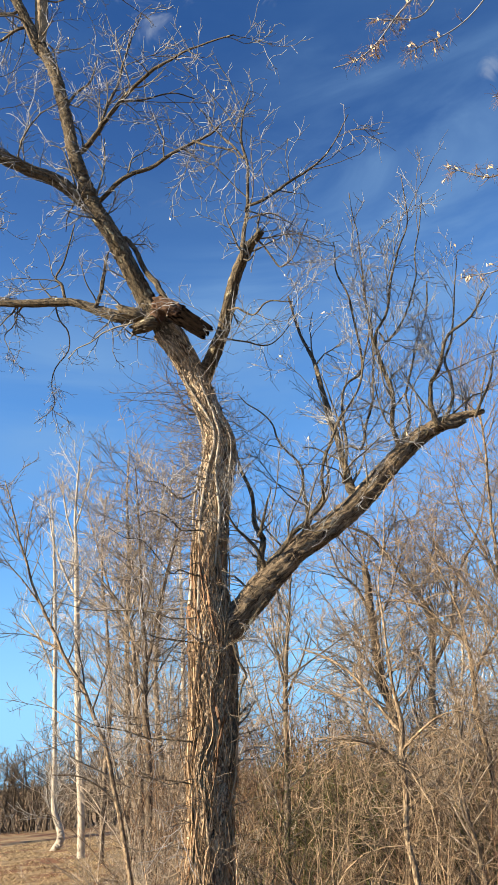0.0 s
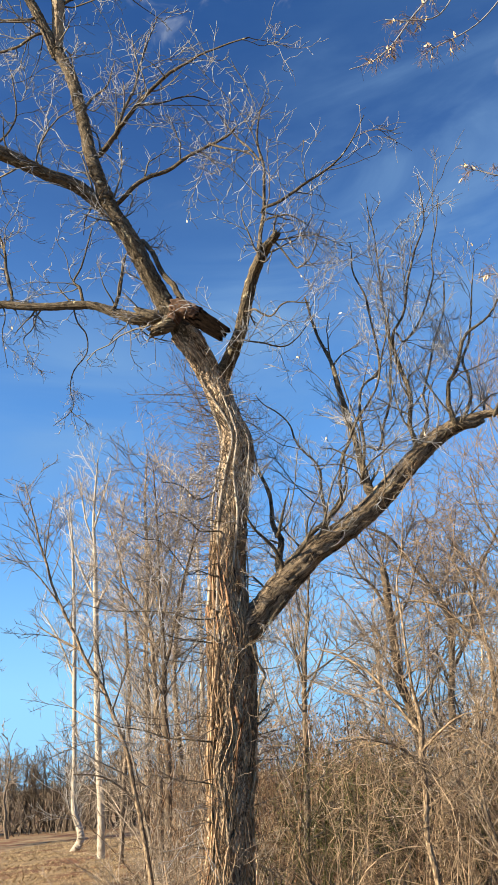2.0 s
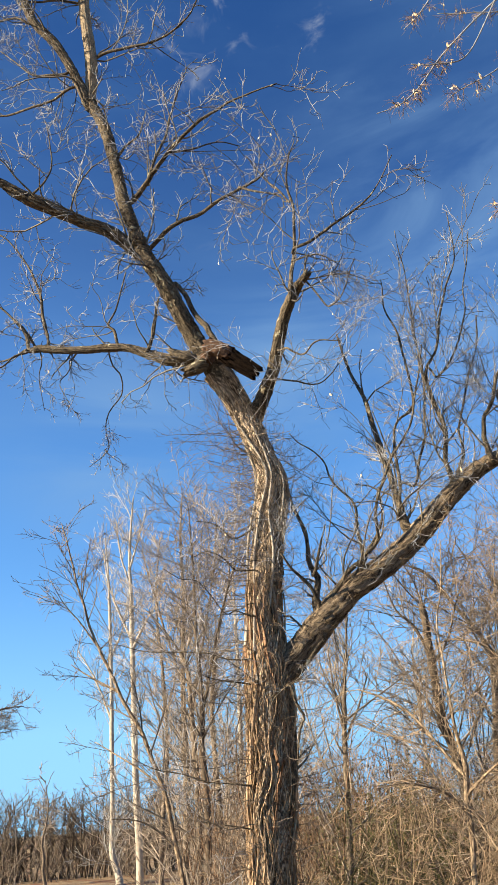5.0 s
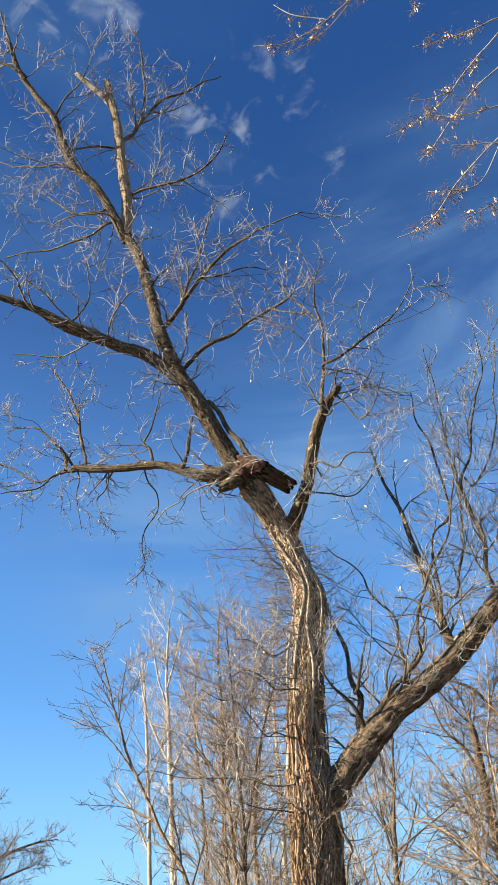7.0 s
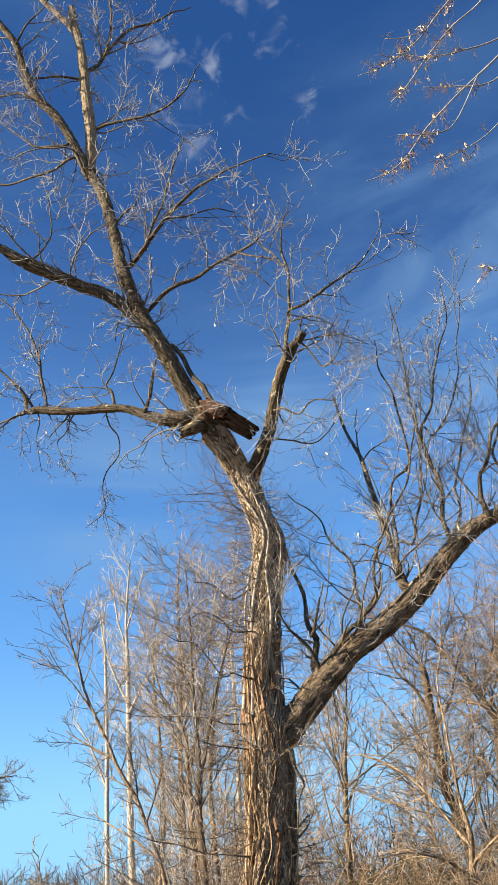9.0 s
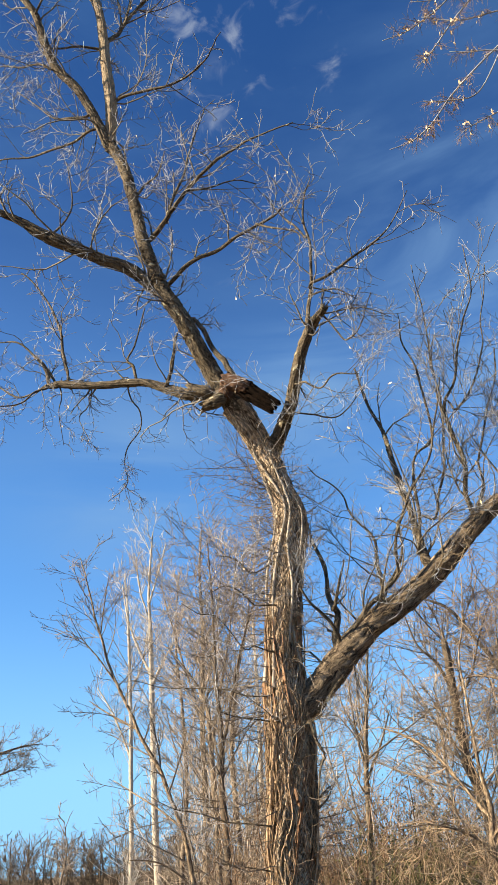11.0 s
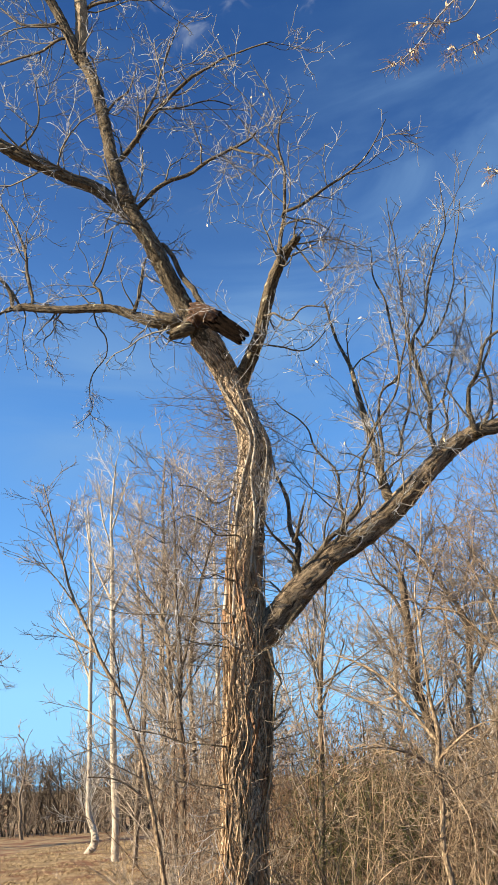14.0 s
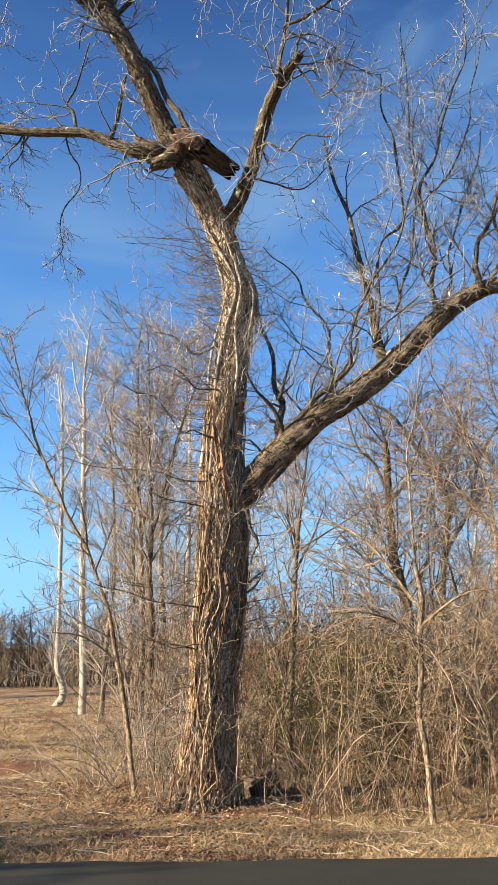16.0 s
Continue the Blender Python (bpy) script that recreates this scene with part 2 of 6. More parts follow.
# dark red-brown litter, its colour also lowered for shade on the turf
DARKLEAF = surface("shade_toned_red_brown_leaves", (0.05, 0.024, 0.013), (0.25, 0.135, 0.07), 4.0, 0.8, 0.0, random_tone=0.5)
STRAW = surface("dry_grass", (0.15, 0.1, 0.05), (0.47, 0.36, 0.205), 1.2, 0.85, 0.0, random_tone=0.45)
SOIL = surface("dormant_turf", (0.05, 0.03, 0.016), (0.38, 0.275, 0.145), 1.4, 0.95, 1.0, grain=30.0, depth=0.04, contrast=(0.36, 0.65), spot=((0.13, 0.062, 0.03), 0.45, 0.5))
ROAD = surface("asphalt", (0.011, 0.0115, 0.0085), (0.024, 0.0245, 0.019), 3.0, 0.85, 0.35, grain=60.0, depth=0.006)


# ---- wood building ----
rng = np.random.default_rng(11)


def curve_points(points, k):
    """A smooth line of k points through a few control points (columns: x, y, z, diameter)."""
    p = np.array(points, float)
    p = np.vstack([2 * p[0] - p[1], p, 2 * p[-1] - p[-2]])
    n = len(p) - 3
    s = np.linspace(0, n - 1e-6, k)
    i = s.astype(int)
    u = (s - i)[:, None]
    a, b, c, d = p[i], p[i + 1], p[i + 2], p[i + 3]
    return 0.5 * (2 * b + (c - a) * u + (2 * a - 5 * b + 4 * c - d) * u ** 2 + (3 * b - a - 3 * c + d) * u ** 3)


def unit(v):
    return v / np.maximum(np.linalg.norm(v, axis=-1, keepdims=True), 1e-9)


def vnoise(p, seed=0):
    """Smooth value noise from -1 to 1 at points p."""
    i = np.floor(p).astype(np.int64)
    f = p - i
    f = f * f * (3 - 2 * f)

    def knot(dx, dy, dz):
        n = ((i[..., 0] + dx) * 374761393 + (i[..., 1] + dy) * 668265263 + (i[..., 2] + dz) * 1440662683 + seed * 97531) & 0xFFFFFFFF
        n = ((n ^ (n >> 13)) * 1274126177) & 0xFFFFFFFF
        return ((n ^ (n >> 16)) & 0xFFFF) / 32767.5 - 1

    def mixed(a, b, k):
        return a + (b - a) * f[..., k]

    return mixed(mixed(mixed(knot(0, 0, 0), knot(1, 0, 0), 0), mixed(knot(0, 1, 0), knot(1, 1, 0), 0), 1),
                 mixed(mixed(knot(0, 0, 1), knot(1, 0, 1), 0), mixed(knot(0, 1, 1), knot(1, 1, 1), 0), 1), 2)


def braided(p, ang, count, bend):
    """Interlacing rounded ridges with sharp furrows between them, from 0 to 1."""
    warp = bend * vnoise(p * np.array([4.0, 4.0, 2.6]), 3) + 0.4 * bend * vnoise(p * np.array([11.0, 11.0, 8.0]), 5)
    return np.abs(np.sin(count / 2 * ang + warp)) ** 0.7


def tube_arrays(lines, radii, sides, lump=0.0, flat=1.0, furrow=0.0):
    """Tubes round many lines at once: vertices, quads and the bark coordinate of each vertex."""
    n, k, _ = lines.shape
    tan = unit(np.gradient(lines, axis=1))
    ref = np.where(np.abs(tan[:, :1, 2:3]) > 0.9, np.array([1.0, 0, 0]), np.array([0, 0, 1.0]))
    ref = np.broadcast_to(ref, lines.shape)
    a = unit(np.cross(tan, ref))
    b = np.cross(tan, a)
    ang = np.linspace(0, 2 * math.pi, sides, endpoint=False)
    ca, sa = np.cos(ang), np.sin(ang)
    rad = radii[:, :, None] * np.ones(sides)
    run = np.concatenate([np.zeros((n, 1)), np.cumsum(np.linalg.norm(np.diff(lines, axis=1), axis=2), axis=1)], axis=1)
    if lump:
        ph = rng.uniform(0, 6.28, (n, 1, 1))
        far = run[:, :, None]
        rad = rad * (1 + lump * (0.5 * np.sin(2 * ang + ph + 1.1 * far) + 0.5 * np.sin(5 * ang - ph + 1.7 * np.sin(1.3 * far)) + 0.5 * np.sin(9 * ang + 1.5 * np.sin(2.1 * far + ph))
                                 + 0.5 * np.sin(4.3 * far + ph) * np.sin(7.9 * far) + 0.3 * rng.normal(0, 0.4, rad.shape)))
    if furrow:
        p = np.stack([rad * ca, rad * sa, np.broadcast_to(run[:, :, None], rad.shape)], -1) + rng.uniform(0, 40, (n, 1, 1, 3))
        count = max(6, int(6.28 * float(radii.mean()) / 0.036))
        rad = rad * (1 + furrow * (braided(p, ang, count, 2.2) - 0.6)) + 0.006 * vnoise(p * np.array([22.0, 22.0, 12.0]), 9)
    v = lines[:, :, None, :] + rad[..., None] * (ca[:, None] * a[:, :, None, :] + flat * sa[:, None] * b[:, :, None, :])
    bark = np.stack([rad * ca, rad * sa, np.broadcast_to(run[:, :, None], rad.shape)], axis=-1) + rng.uniform(0, 40, (n, 1, 1, 3))
    idx = np.arange(n * k * sides).reshape(n, k, sides)
    nxt = np.roll(idx, -1, axis=2)
    q = np.stack([idx[:, :-1], nxt[:, :-1], nxt[:, 1:], idx[:, 1:]], axis=-1).reshape(-1, 4)
    return v.reshape(-1, 3), q, bark.reshape(-1, 3)


def make_mesh(name, chunks, mat, smooth=True, bark=True):
    """One mesh out of arrays of vertices, quads and bark coordinates."""
    verts = np.vstack([c[0] for c in chunks])
    offs = np.cumsum([0] + [len(c[0]) for c in chunks[:-1]])
    quads = np.vstack([c[1] + o for c, o in zip(chunks, offs)])
    me = bpy.data.meshes.new(name)
    me.vertices.add(len(verts))
    me.vertices.foreach_set("co", verts.astype(np.float32).ravel())
    w = quads.shape[1]
    me.loops.add(quads.size)
    me.loops.foreach_set("vertex_index", quads.astype(np.int32).ravel())
    me.polygons.add(len(quads))
    me.polygons.foreach_set("loop_start", (np.arange(len(quads)) * w).astype(np.int32))
    me.polygons.foreach_set("use_smooth", np.full(len(quads), smooth))
    if bark:
        at = me.attributes.new("bark", "FLOAT_VECTOR", "POINT")
        at.data.foreach_set("vector", np.vstack([c[2] for c in chunks]).astype(np.float32).ravel())
    me.materials.append(mat)
    me.update(calc_edges=True)
    return me


def part(name, mesh, parent=None, label="", kind=""):
    ob = new(name, mesh)
    ob.parent = parent
    if parent is not None:
        ob.matrix_parent_inverse = parent.matrix_basis.inverted()
    return tagged(ob, label, kind=kind)


def thing(name, place, label, category, group="", kind=""):
    e = new(name)
    e.matrix_basis = Matrix.Translation(place)
    e.empty_display_size = 0.2
    return tagged(e, label, category, group, kind)


def sprout(lines, radii, n, t0, t1, angle, lo, hi, ratio, k, wander, up=0.0, rmin=0.0022, rmax=0.05, tip=0.4, taper=0.45, side=None):
    """n young branches from the lines: each leaves at an angle, wanders, and bends by up towards the light (or down)."""
    m, kk, _ = lines.shape
    long = np.linalg.norm(np.diff(lines, axis=1), axis=2).sum(1)
    who = rng.choice(m, n, p=long / long.sum())
    t = rng.uniform(t0, t1, n)
    s = t * (kk - 1)
    i = np.minimum(s.astype(int), kk - 2)
    u = (s - i)[:, None]
    p = lines[who, i] * (1 - u) + lines[who, i + 1] * u
    r = radii[who, i] * (1 - u[:, 0]) + radii[who, i + 1] * u[:, 0]
    tan = unit(lines[who, i + 1] - lines[who, i])
    q = rng.normal(size=(n, 3))
    if side is not None:
        q = q * 0.6 + np.array(side)
    perp = unit(q - (q * tan).sum(1, keepdims=True) * tan)
    a = np.radians(rng.normal(angle, angle * 0.25, n))[:, None]
    d = unit(np.cos(a) * tan + np.sin(a) * perp)
    length = rng.uniform(lo, hi, n) * (1 - taper * t) * rng.uniform(0.6, 1.1, n)
    out = np.empty((n, k, 3))
    out[:, 0] = p
    bend = rng.normal(0, wander * 0.62, (n, 3)) * 4 / k
    for j in range(1, k):
        d = unit(d + bend + rng.normal(0, wander * 0.62, (n, 3)) + np.array([0, 0, up * 5 / k]))
        out[:, j] = out[:, j - 1] + d * (length / (k - 1))[:, None]
    r0 = np.clip(r * ratio, rmin, rmax)
    rad = r0[:, None] * np.linspace(1, tip, k)[None]
    return out, np.maximum(rad, rmin * 0.8)


# how young wood grows: boughs, branchlets and twigs for each metre, their lengths, and the pull upwards
STYLES = {
    "top": dict(a=(3.1, 0.7, 2.1, 50), b=(4.6, 0.35, 1.15, 46), c=(4.0, 0.14, 0.5, 44), up=0.08, wander=0.3),
    "left": dict(a=(3.0, 0.5, 1.8, 50), b=(4.8, 0.3, 1.0, 46), c=(4.0, 0.12, 0.45, 44), up=0.05, wander=0.32),
    "hang": dict(a=(4.0, 0.2, 0.8, 55), b=(4.0, 0.1, 0.45, 50), c=(3.0, 0.06, 0.25, 45), up=-0.12, wander=0.24),
    "up": dict(a=(3.0, 0.5, 1.9, 40), b=(4.6, 0.3, 1.05, 42), c=(4.0, 0.14, 0.5, 42), up=0.11, wander=0.25),
    "bare": dict(a=(2.6, 0.4, 1.5, 58), b=(5.0, 0.25, 0.9, 46), c=(4.0, 0.12, 0.45, 44), up=0.08, wander=0.3),
    "snag": dict(a=(1.6, 0.12, 0.7, 60), b=(4.0, 0.1, 0.4, 45), c=(2.5, 0.05, 0.2, 45), up=0.06, wander=0.2),
    "birch": dict(a=(2.8, 0.8, 2.5, 38), b=(3.6, 0.4, 1.2, 38), c=(3.0, 0.2, 0.7, 36), up=0.10, wander=0.07),
    "tree": dict(a=(4.6, 0.7, 2.6, 46), b=(5.4, 0.35, 1.25, 44), c=(3.8, 0.16, 0.6, 42), up=0.06, wander=0.14),
    "vine": dict(a=(8.0, 0.5, 2.2, 60), b=(4.5, 0.3, 1.1, 50), c=(3.0, 0.14, 0.55, 45), up=-0.05, wander=0.24, thick=0.007),
}


TIPS = []  # ends of twigs, where a few dry leaves still hang


def young_wood(lines, radii, style, rmin=0.0022, t0=0.12, more=1.0, scale=1.0, ages=3):
    """The tubes of three ages of young wood on these lines."""
    g = STYLES[style]
    run = lambda l: np.linalg.norm(np.diff(l, axis=1), axis=2).sum()
    na, nb, nc = g["a"], g["b"], g["c"]
    n = max(2, int(run(lines) * na[0] * more))
    al, ar = sprout(lines, radii, n, t0, 1.0, na[3], na[1] * scale, na[2] * scale, 0.5, 7, g["wander"], g["up"], rmin * 1.6, g.get("thick", 0.02))
    bl, br = sprout(al, ar, max(3, int(n * nb[0])), 0.2, 1.0, nb[3], nb[1] * scale, nb[2] * scale, 0.62, 5 if ages == 3 else 4, g["wander"] * 1.25, g["up"], rmin * 1.25, 0.01)
    if ages == 2:
        return [tube_arrays(al, ar, 3), tube_arrays(bl, br, 3)]
    cl, cr = sprout(bl, br, max(4, int(len(bl) * nc[0])), 0.15, 1.0, nc[3], nc[1] * scale, nc[2] * scale, 0.7, 4, g["wander"] * 1.3, g["up"], rmin, 0.006)
    TIPS.append(cl[::7, -1])
    return [tube_arrays(al, ar, 3), tube_arrays(bl, br, 3), tube_arrays(cl, cr, 3)]


def limb_mesh(name, points, mat, sides=10, lump=0.06, per=0.09, torn=False, furrow=0.0, crook=0.015):
    """A limb through its control points, capped or torn off, with an uneven outline and a crooked run."""
    p = np.array(points, float)
    length = np.linalg.norm(np.diff(p[:, :3], axis=0), axis=1).sum()
    k = int(np.clip(length / per, 8, 260))
    c = curve_points(points, k)
    w = np.zeros((k, 3))
    w[1:-1] = rng.normal(0, 1, (k - 2, 3)) * np.minimum(c[1:-1, 3:4] * 0.05, 0.006) * min(1.0, per / 0.07)
    if p[0, 3] < 0.14:
        # thin wood runs crooked
        run = np.linspace(0, length, k)
        at = np.stack([run * 2.6 + rng.uniform(0, 90), np.full(k, rng.uniform(0, 90)), np.zeros(k)], -1)
        w += np.stack([vnoise(at, 11), vnoise(at, 12), vnoise(at, 13)], -1) * np.clip(run / 0.3, 0, 1)[:, None] * min(crook, 0.05 * length)
    line, r = c[:, :3] + w, np.maximum(c[:, 3] / 2, 0.003)
    way = unit(line[-1] - line[-2])
    line, r = np.vstack([line, line[-1] + way * r[-1] * (-0.5 if torn else 0.5)]), np.append(r, r[-1] * 0.12)
    v, q, bark = tube_arrays(line[None], r[None], sides, lump, furrow=furrow)
    if torn:
        # splinters of uneven length round the break
        ends = v.reshape(-1, sides, 3)
        for ring, far in ((-2, 1.0), (-3, 0.5)):
            ends[ring] += way * (r[-2] * far * rng.uniform(-0.4, 1.5, sides))[:, None]
    return make_mesh(name, [(v, q, bark)], mat), line[None, :-1], r[None, :-1]


def limb(tree, style, points, mat, twig_mat, name="limb", rmin=0.0022, more=1.0, scale=1.0, label="", t0=0.12, old_mat=None):
    d = points[0][3]
    sides, per, furrow = (40, 0.03, 0.2) if d > 0.17 and old_mat else (16, 0.05, 0.1) if d > 0.1 else (7, 0.08, 0.0)
    furrow = 0.0 if mat is PALE else furrow
    me, line, r = limb_mesh(name, points, mat, sides, 0.02 if mat is PALE else 0.07 if d > 0.1 else 0.05, per, style == "snag", furrow, 0.055 if old_mat else 0.015)
    ob = part(name, me, tree, label)
    if style:
        wood = young_wood(line, r, style, rmin, t0, more, scale)
        if old_mat:
            part("branchlets", make_mesh("branchlets", wood[:1], old_mat), ob, "crooked olive-grey branchlets", kind="stuff")
            wood = wood[1:]
        part("twigs", make_mesh("twigs", wood, twig_mat), ob, kind="stuff")
    return ob


# ---- ground ----
def verge_height(x, y):
    """The lie of the land: flat at the road, slightly uneven on the verge, level beyond."""
    e = np.clip((y - ROAD_EDGE) / 1.2, 0, 1)
    near = np.clip(1 - (y - 30) / 40, 0, 1)
    rise = np.clip((y - 78) / 150, 0, 1)
    return 7.0 * rise * rise * (3 - 2 * rise) + e * near * (0.045 + 0.03 * np.sin(0.9 * x + 1.1 * y) + 0.02 * np.sin(2.3 * x - 1.7 * y + 1) + 0.012 * np.sin(5.1 * x + 3.3 * y)) - 0.03


ROAD_EDGE = 8.12
xs = np.concatenate([[-2500, -900, -300, -120], np.linspace(-60, -8, 40), np.linspace(-7.8, 9, 130), np.linspace(10, 60, 30), [120, 300, 900, 2500]])
ys = np.concatenate([[-2500, -900, -300, -100, -30, -9], np.linspace(-6, 7.5, 8), np.linspace(7.8, 16, 110), np.linspace(16.5, 66, 70), [72, 80, 90, 105, 120, 140, 160, 180, 205, 230, 400, 900, 2500]])
gx, gy = np.meshgrid(xs, ys)
gz = verge_height(gx, gy)
ids = np.arange(gx.size).reshape(gx.shape)
quads = np.stack([ids[:-1, :-1], ids[:-1, 1:], ids[1:, 1:], ids[1:, :-1]], -1).reshape(-1, 4)
tagged(new("ground", make_mesh("ground", [(np.stack([gx, gy, gz], -1).reshape(-1, 3), quads)], SOIL, bark=False)),
       "dormant tan winter turf with bare red-brown soil and leaf litter", "ground", kind="structure")

# the road: a shallow slab with a worn, uneven edge
rx = np.linspace(-70, 70, 700)
edge = ROAD_EDGE + 0.05 * (-0.9 * rx / 10) + 0.025 * np.sin(3.1 * rx) + 0.02 * np.sin(7.7 * rx + 1) + rng.normal(0, 0.012, rx.size)
rows = [np.stack([rx, edge + o, np.full_like(rx, z)], -1) for o, z in ((0.03, -0.06), (0.0, 0.0), (-0.05, 0.012), (-1.5, 0.03), (-3.6, 0.05), (-7.2, 0.012), (-7.3, -0.06))]
rv = np.concatenate(rows)
ri = np.arange(len(rv)).reshape(len(rows), -1)
rq = np.stack([ri[:-1, 1:], ri[:-1, :-1], ri[1:, :-1], ri[1:, 1:]], -1).reshape(-1, 4)
tagged(new("road", make_mesh("road", [(rv, rq)], ROAD, bark=False)), "dark grey worn asphalt road with an uneven edge", "road", kind="structure")


def on_ground(x, y):
    return np.stack([x, y, verge_height(x, y)], -1)


# ---- the great tree ----
tree = thing("tree", (-0.88, 10.8, -0.02), "large bare leaning tree with broken limbs and a vine-covered trunk", "tree")
# x, y, z, width
TRUNK = [
    (-0.94, 10.8, -0.03, 0.66),
    (-0.93, 10.8, 0.16, 0.61),
    (-0.9, 10.8, 0.46, 0.567),
    (-0.84, 10.8, 1.07, 0.511),
    (-0.79, 10.8, 1.7, 0.546),
    (-0.73, 10.8, 2.36, 0.583),
    (-0.7, 10.8, 2.97, 0.579),
    (-0.69, 10.8, 3.46, 0.558),
    (-0.68, 10.85, 3.98, 0.484),
    (-0.67, 10.85, 4.45, 0.469),
    (-0.57, 10.85, 5.25, 0.443),
    (-0.49, 10.85, 5.75, 0.483),
    (-0.43, 10.85, 6.19, 0.49),
    (-0.52, 10.85, 6.6, 0.381),
    (-0.63, 10.85, 7.03, 0.37),
    (-0.76, 10.8, 7.4, 0.373),
    (-0.92, 10.6, 7.71, 0.396),
    (-1.09, 10.5, 7.99, 0.405),
]



def trunk_axis(z):
    """Centre and radius of the trunk at heights z."""
    c = curve_points(TRUNK, 400)
    return np.stack([np.interp(z, c[:, 2], c[:, i]) for i in (0, 1)], -1), np.interp(z, c[:, 2], c[:, 3]) / 2


def trunk_mesh():
    """The trunk: fluted, with interlacing ridges of bark, a smoother plate high up and a flared foot."""
    k, sides = 560, 200
    c = curve_points(TRUNK, k)
    c[:, 3] *= 0.97
    ang = np.linspace(0, 2 * math.pi, sides, endpoint=False)
    h = c[:, 2:3]
    r0 = c[:, 3:4] / 2
    p = np.stack([r0 * np.cos(ang), r0 * np.sin(ang), np.broadcast_to(h, (k, sides))], -1)
    low = np.clip((5.0 - h) / 2.5, 0, 1)
    worn = 1 - 0.7 * np.exp(-((h - 5.75) / 0.42) ** 2)
    flute = 0.05 * np.sin(3 * ang + 0.8 * h) + low * 0.1 * (np.abs(np.sin(3.5 * ang + 0.45 * np.sin(1.7 * h) + 0.12 * h)) - 0.5)
    broken = 0.75 + 0.45 * vnoise(p * np.array([6.0, 6.0, 7.0]), 8)
    ridge = worn * broken * (0.13 * (braided(p * np.array([1.3, 1.3, 1.9]), ang, 20, 4.2) - 0.6) + 0.06 * (braided(p * np.array([2.3, 2.3, 3.0]) + 7, ang, 40, 4.5) - 0.6))
    crumb = 0.05 * vnoise(p * np.array([9.0, 9.0, 4.0]), 1) + 0.03 * vnoise(p * np.array([30.0, 30.0, 14.0]), 2) + 0.018 * vnoise(p * 70.0, 4)
    foot = np.exp(-np.clip(h, 0, 9) / 0.3) * (0.05 + 0.1 * np.sin(5 * ang + 0.7))
    r = r0 * (1.0 + flute + ridge + crumb + foot)
    tan = unit(np.gradient(c[:, :3], axis=0))
    a = unit(np.cross(tan, np.array([0, 1.0, 0])))
    b = np.cross(tan, a)
    v = c[:, None, :3] + r[..., None] * (np.cos(ang)[None, :, None] * a[:, None] + np.sin(ang)[None, :, None] * b[:, None])
    bark = np.stack([r * np.cos(ang), r * np.sin(ang), np.broadcast_to(h, r.shape)], -1)
    i = np.arange(k * sides).reshape(k, sides)
    j = np.roll(i, -1, 1)
    q = np.stack([i[:-1], j[:-1], j[1:], i[1:]], -1).reshape(-1, 4)
    return make_mesh("trunk", [(v.reshape(-1, 3), q, bark.reshape(-1, 3))], BARK)


trunk = part("trunk", trunk_mesh(), tree)


def bough(style, *points, bark=None):
    """A limb of the great tree with its young wood; hanging wood is thin."""
    slim = 0.55 if style == "hang" and points[0][2] > 6 else 0.78 if style != "snag" and points[0][3] < 0.13 else 1.0
    points = [(*p[:3], p[3] * slim) for p in points]
    limb(tree, style, points, bark or LIMB, TWIG, old_mat=BOUGH, rmin=0.0042 if points[-1][2] > 9.5 else 0.0033, label="broken snag limb" if style == "snag" else "")


LEADER = ((-1.04, 10.53, 7.91, 0.311), (-1.04, 10.5, 7.88, 0.311), (-1.3, 10.4, 8.39, 0.271), (-1.54, 10.2, 8.89, 0.257), (-1.76, 10, 9.39, 0.25), (-2.01, 9.89, 9.86, 0.238), (-2.16, 9.82, 10.31, 0.211), (-2.32, 9.78, 10.9, 0.185), (-2.48, 9.83, 11.79, 0.183), (-2.66, 9.8, 12.64, 0.179), (-2.91, 9.79, 13.28, 0.175))
RIGHT_LIMB = ((-0.69, 10.8, 3.46, 0.387), (-0.61, 10.85, 3.47, 0.387), (-0.26, 10.82, 3.75, 0.364), (0.09, 10.78, 4.11, 0.349), (0.49, 10.74, 4.47, 0.32), (0.98, 10.71, 4.75, 0.303), (1.49, 10.68, 5.13, 0.286), (2.02, 10.64, 5.64, 0.251), (2.46, 10.6, 5.97, 0.219), (2.8, 10.57, 6.11, 0.166), (3.12, 10.54, 6.19, 0.093), (3.33, 10.5, 6.2, 0.06))
bough("bare", *LEADER)
bough("top", (-2.91, 9.79, 13.28, 0.199), (-2.93, 9.8, 13.26, 0.199), (-3.18, 9.64, 13.91, 0.149), (-3.49, 9.49, 14.56, 0.141), (-3.87, 9.36, 15.07, 0.143), (-4.08, 9.2, 15.73, 0.135), (-4.24, 9.06, 16.33, 0.125), (-4.59, 8.91, 16.92, 0.116), (-4.96, 8.74, 17.7, 0.106), (-5.15, 8.57, 18.45, 0.084))
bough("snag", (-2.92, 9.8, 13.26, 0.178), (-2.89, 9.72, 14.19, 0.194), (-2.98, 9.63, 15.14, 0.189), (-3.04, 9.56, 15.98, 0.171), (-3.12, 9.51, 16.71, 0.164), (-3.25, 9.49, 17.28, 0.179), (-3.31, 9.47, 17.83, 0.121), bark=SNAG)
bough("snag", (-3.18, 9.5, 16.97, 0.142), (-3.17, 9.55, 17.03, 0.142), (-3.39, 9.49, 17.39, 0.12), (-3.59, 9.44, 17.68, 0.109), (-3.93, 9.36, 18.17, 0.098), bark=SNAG)
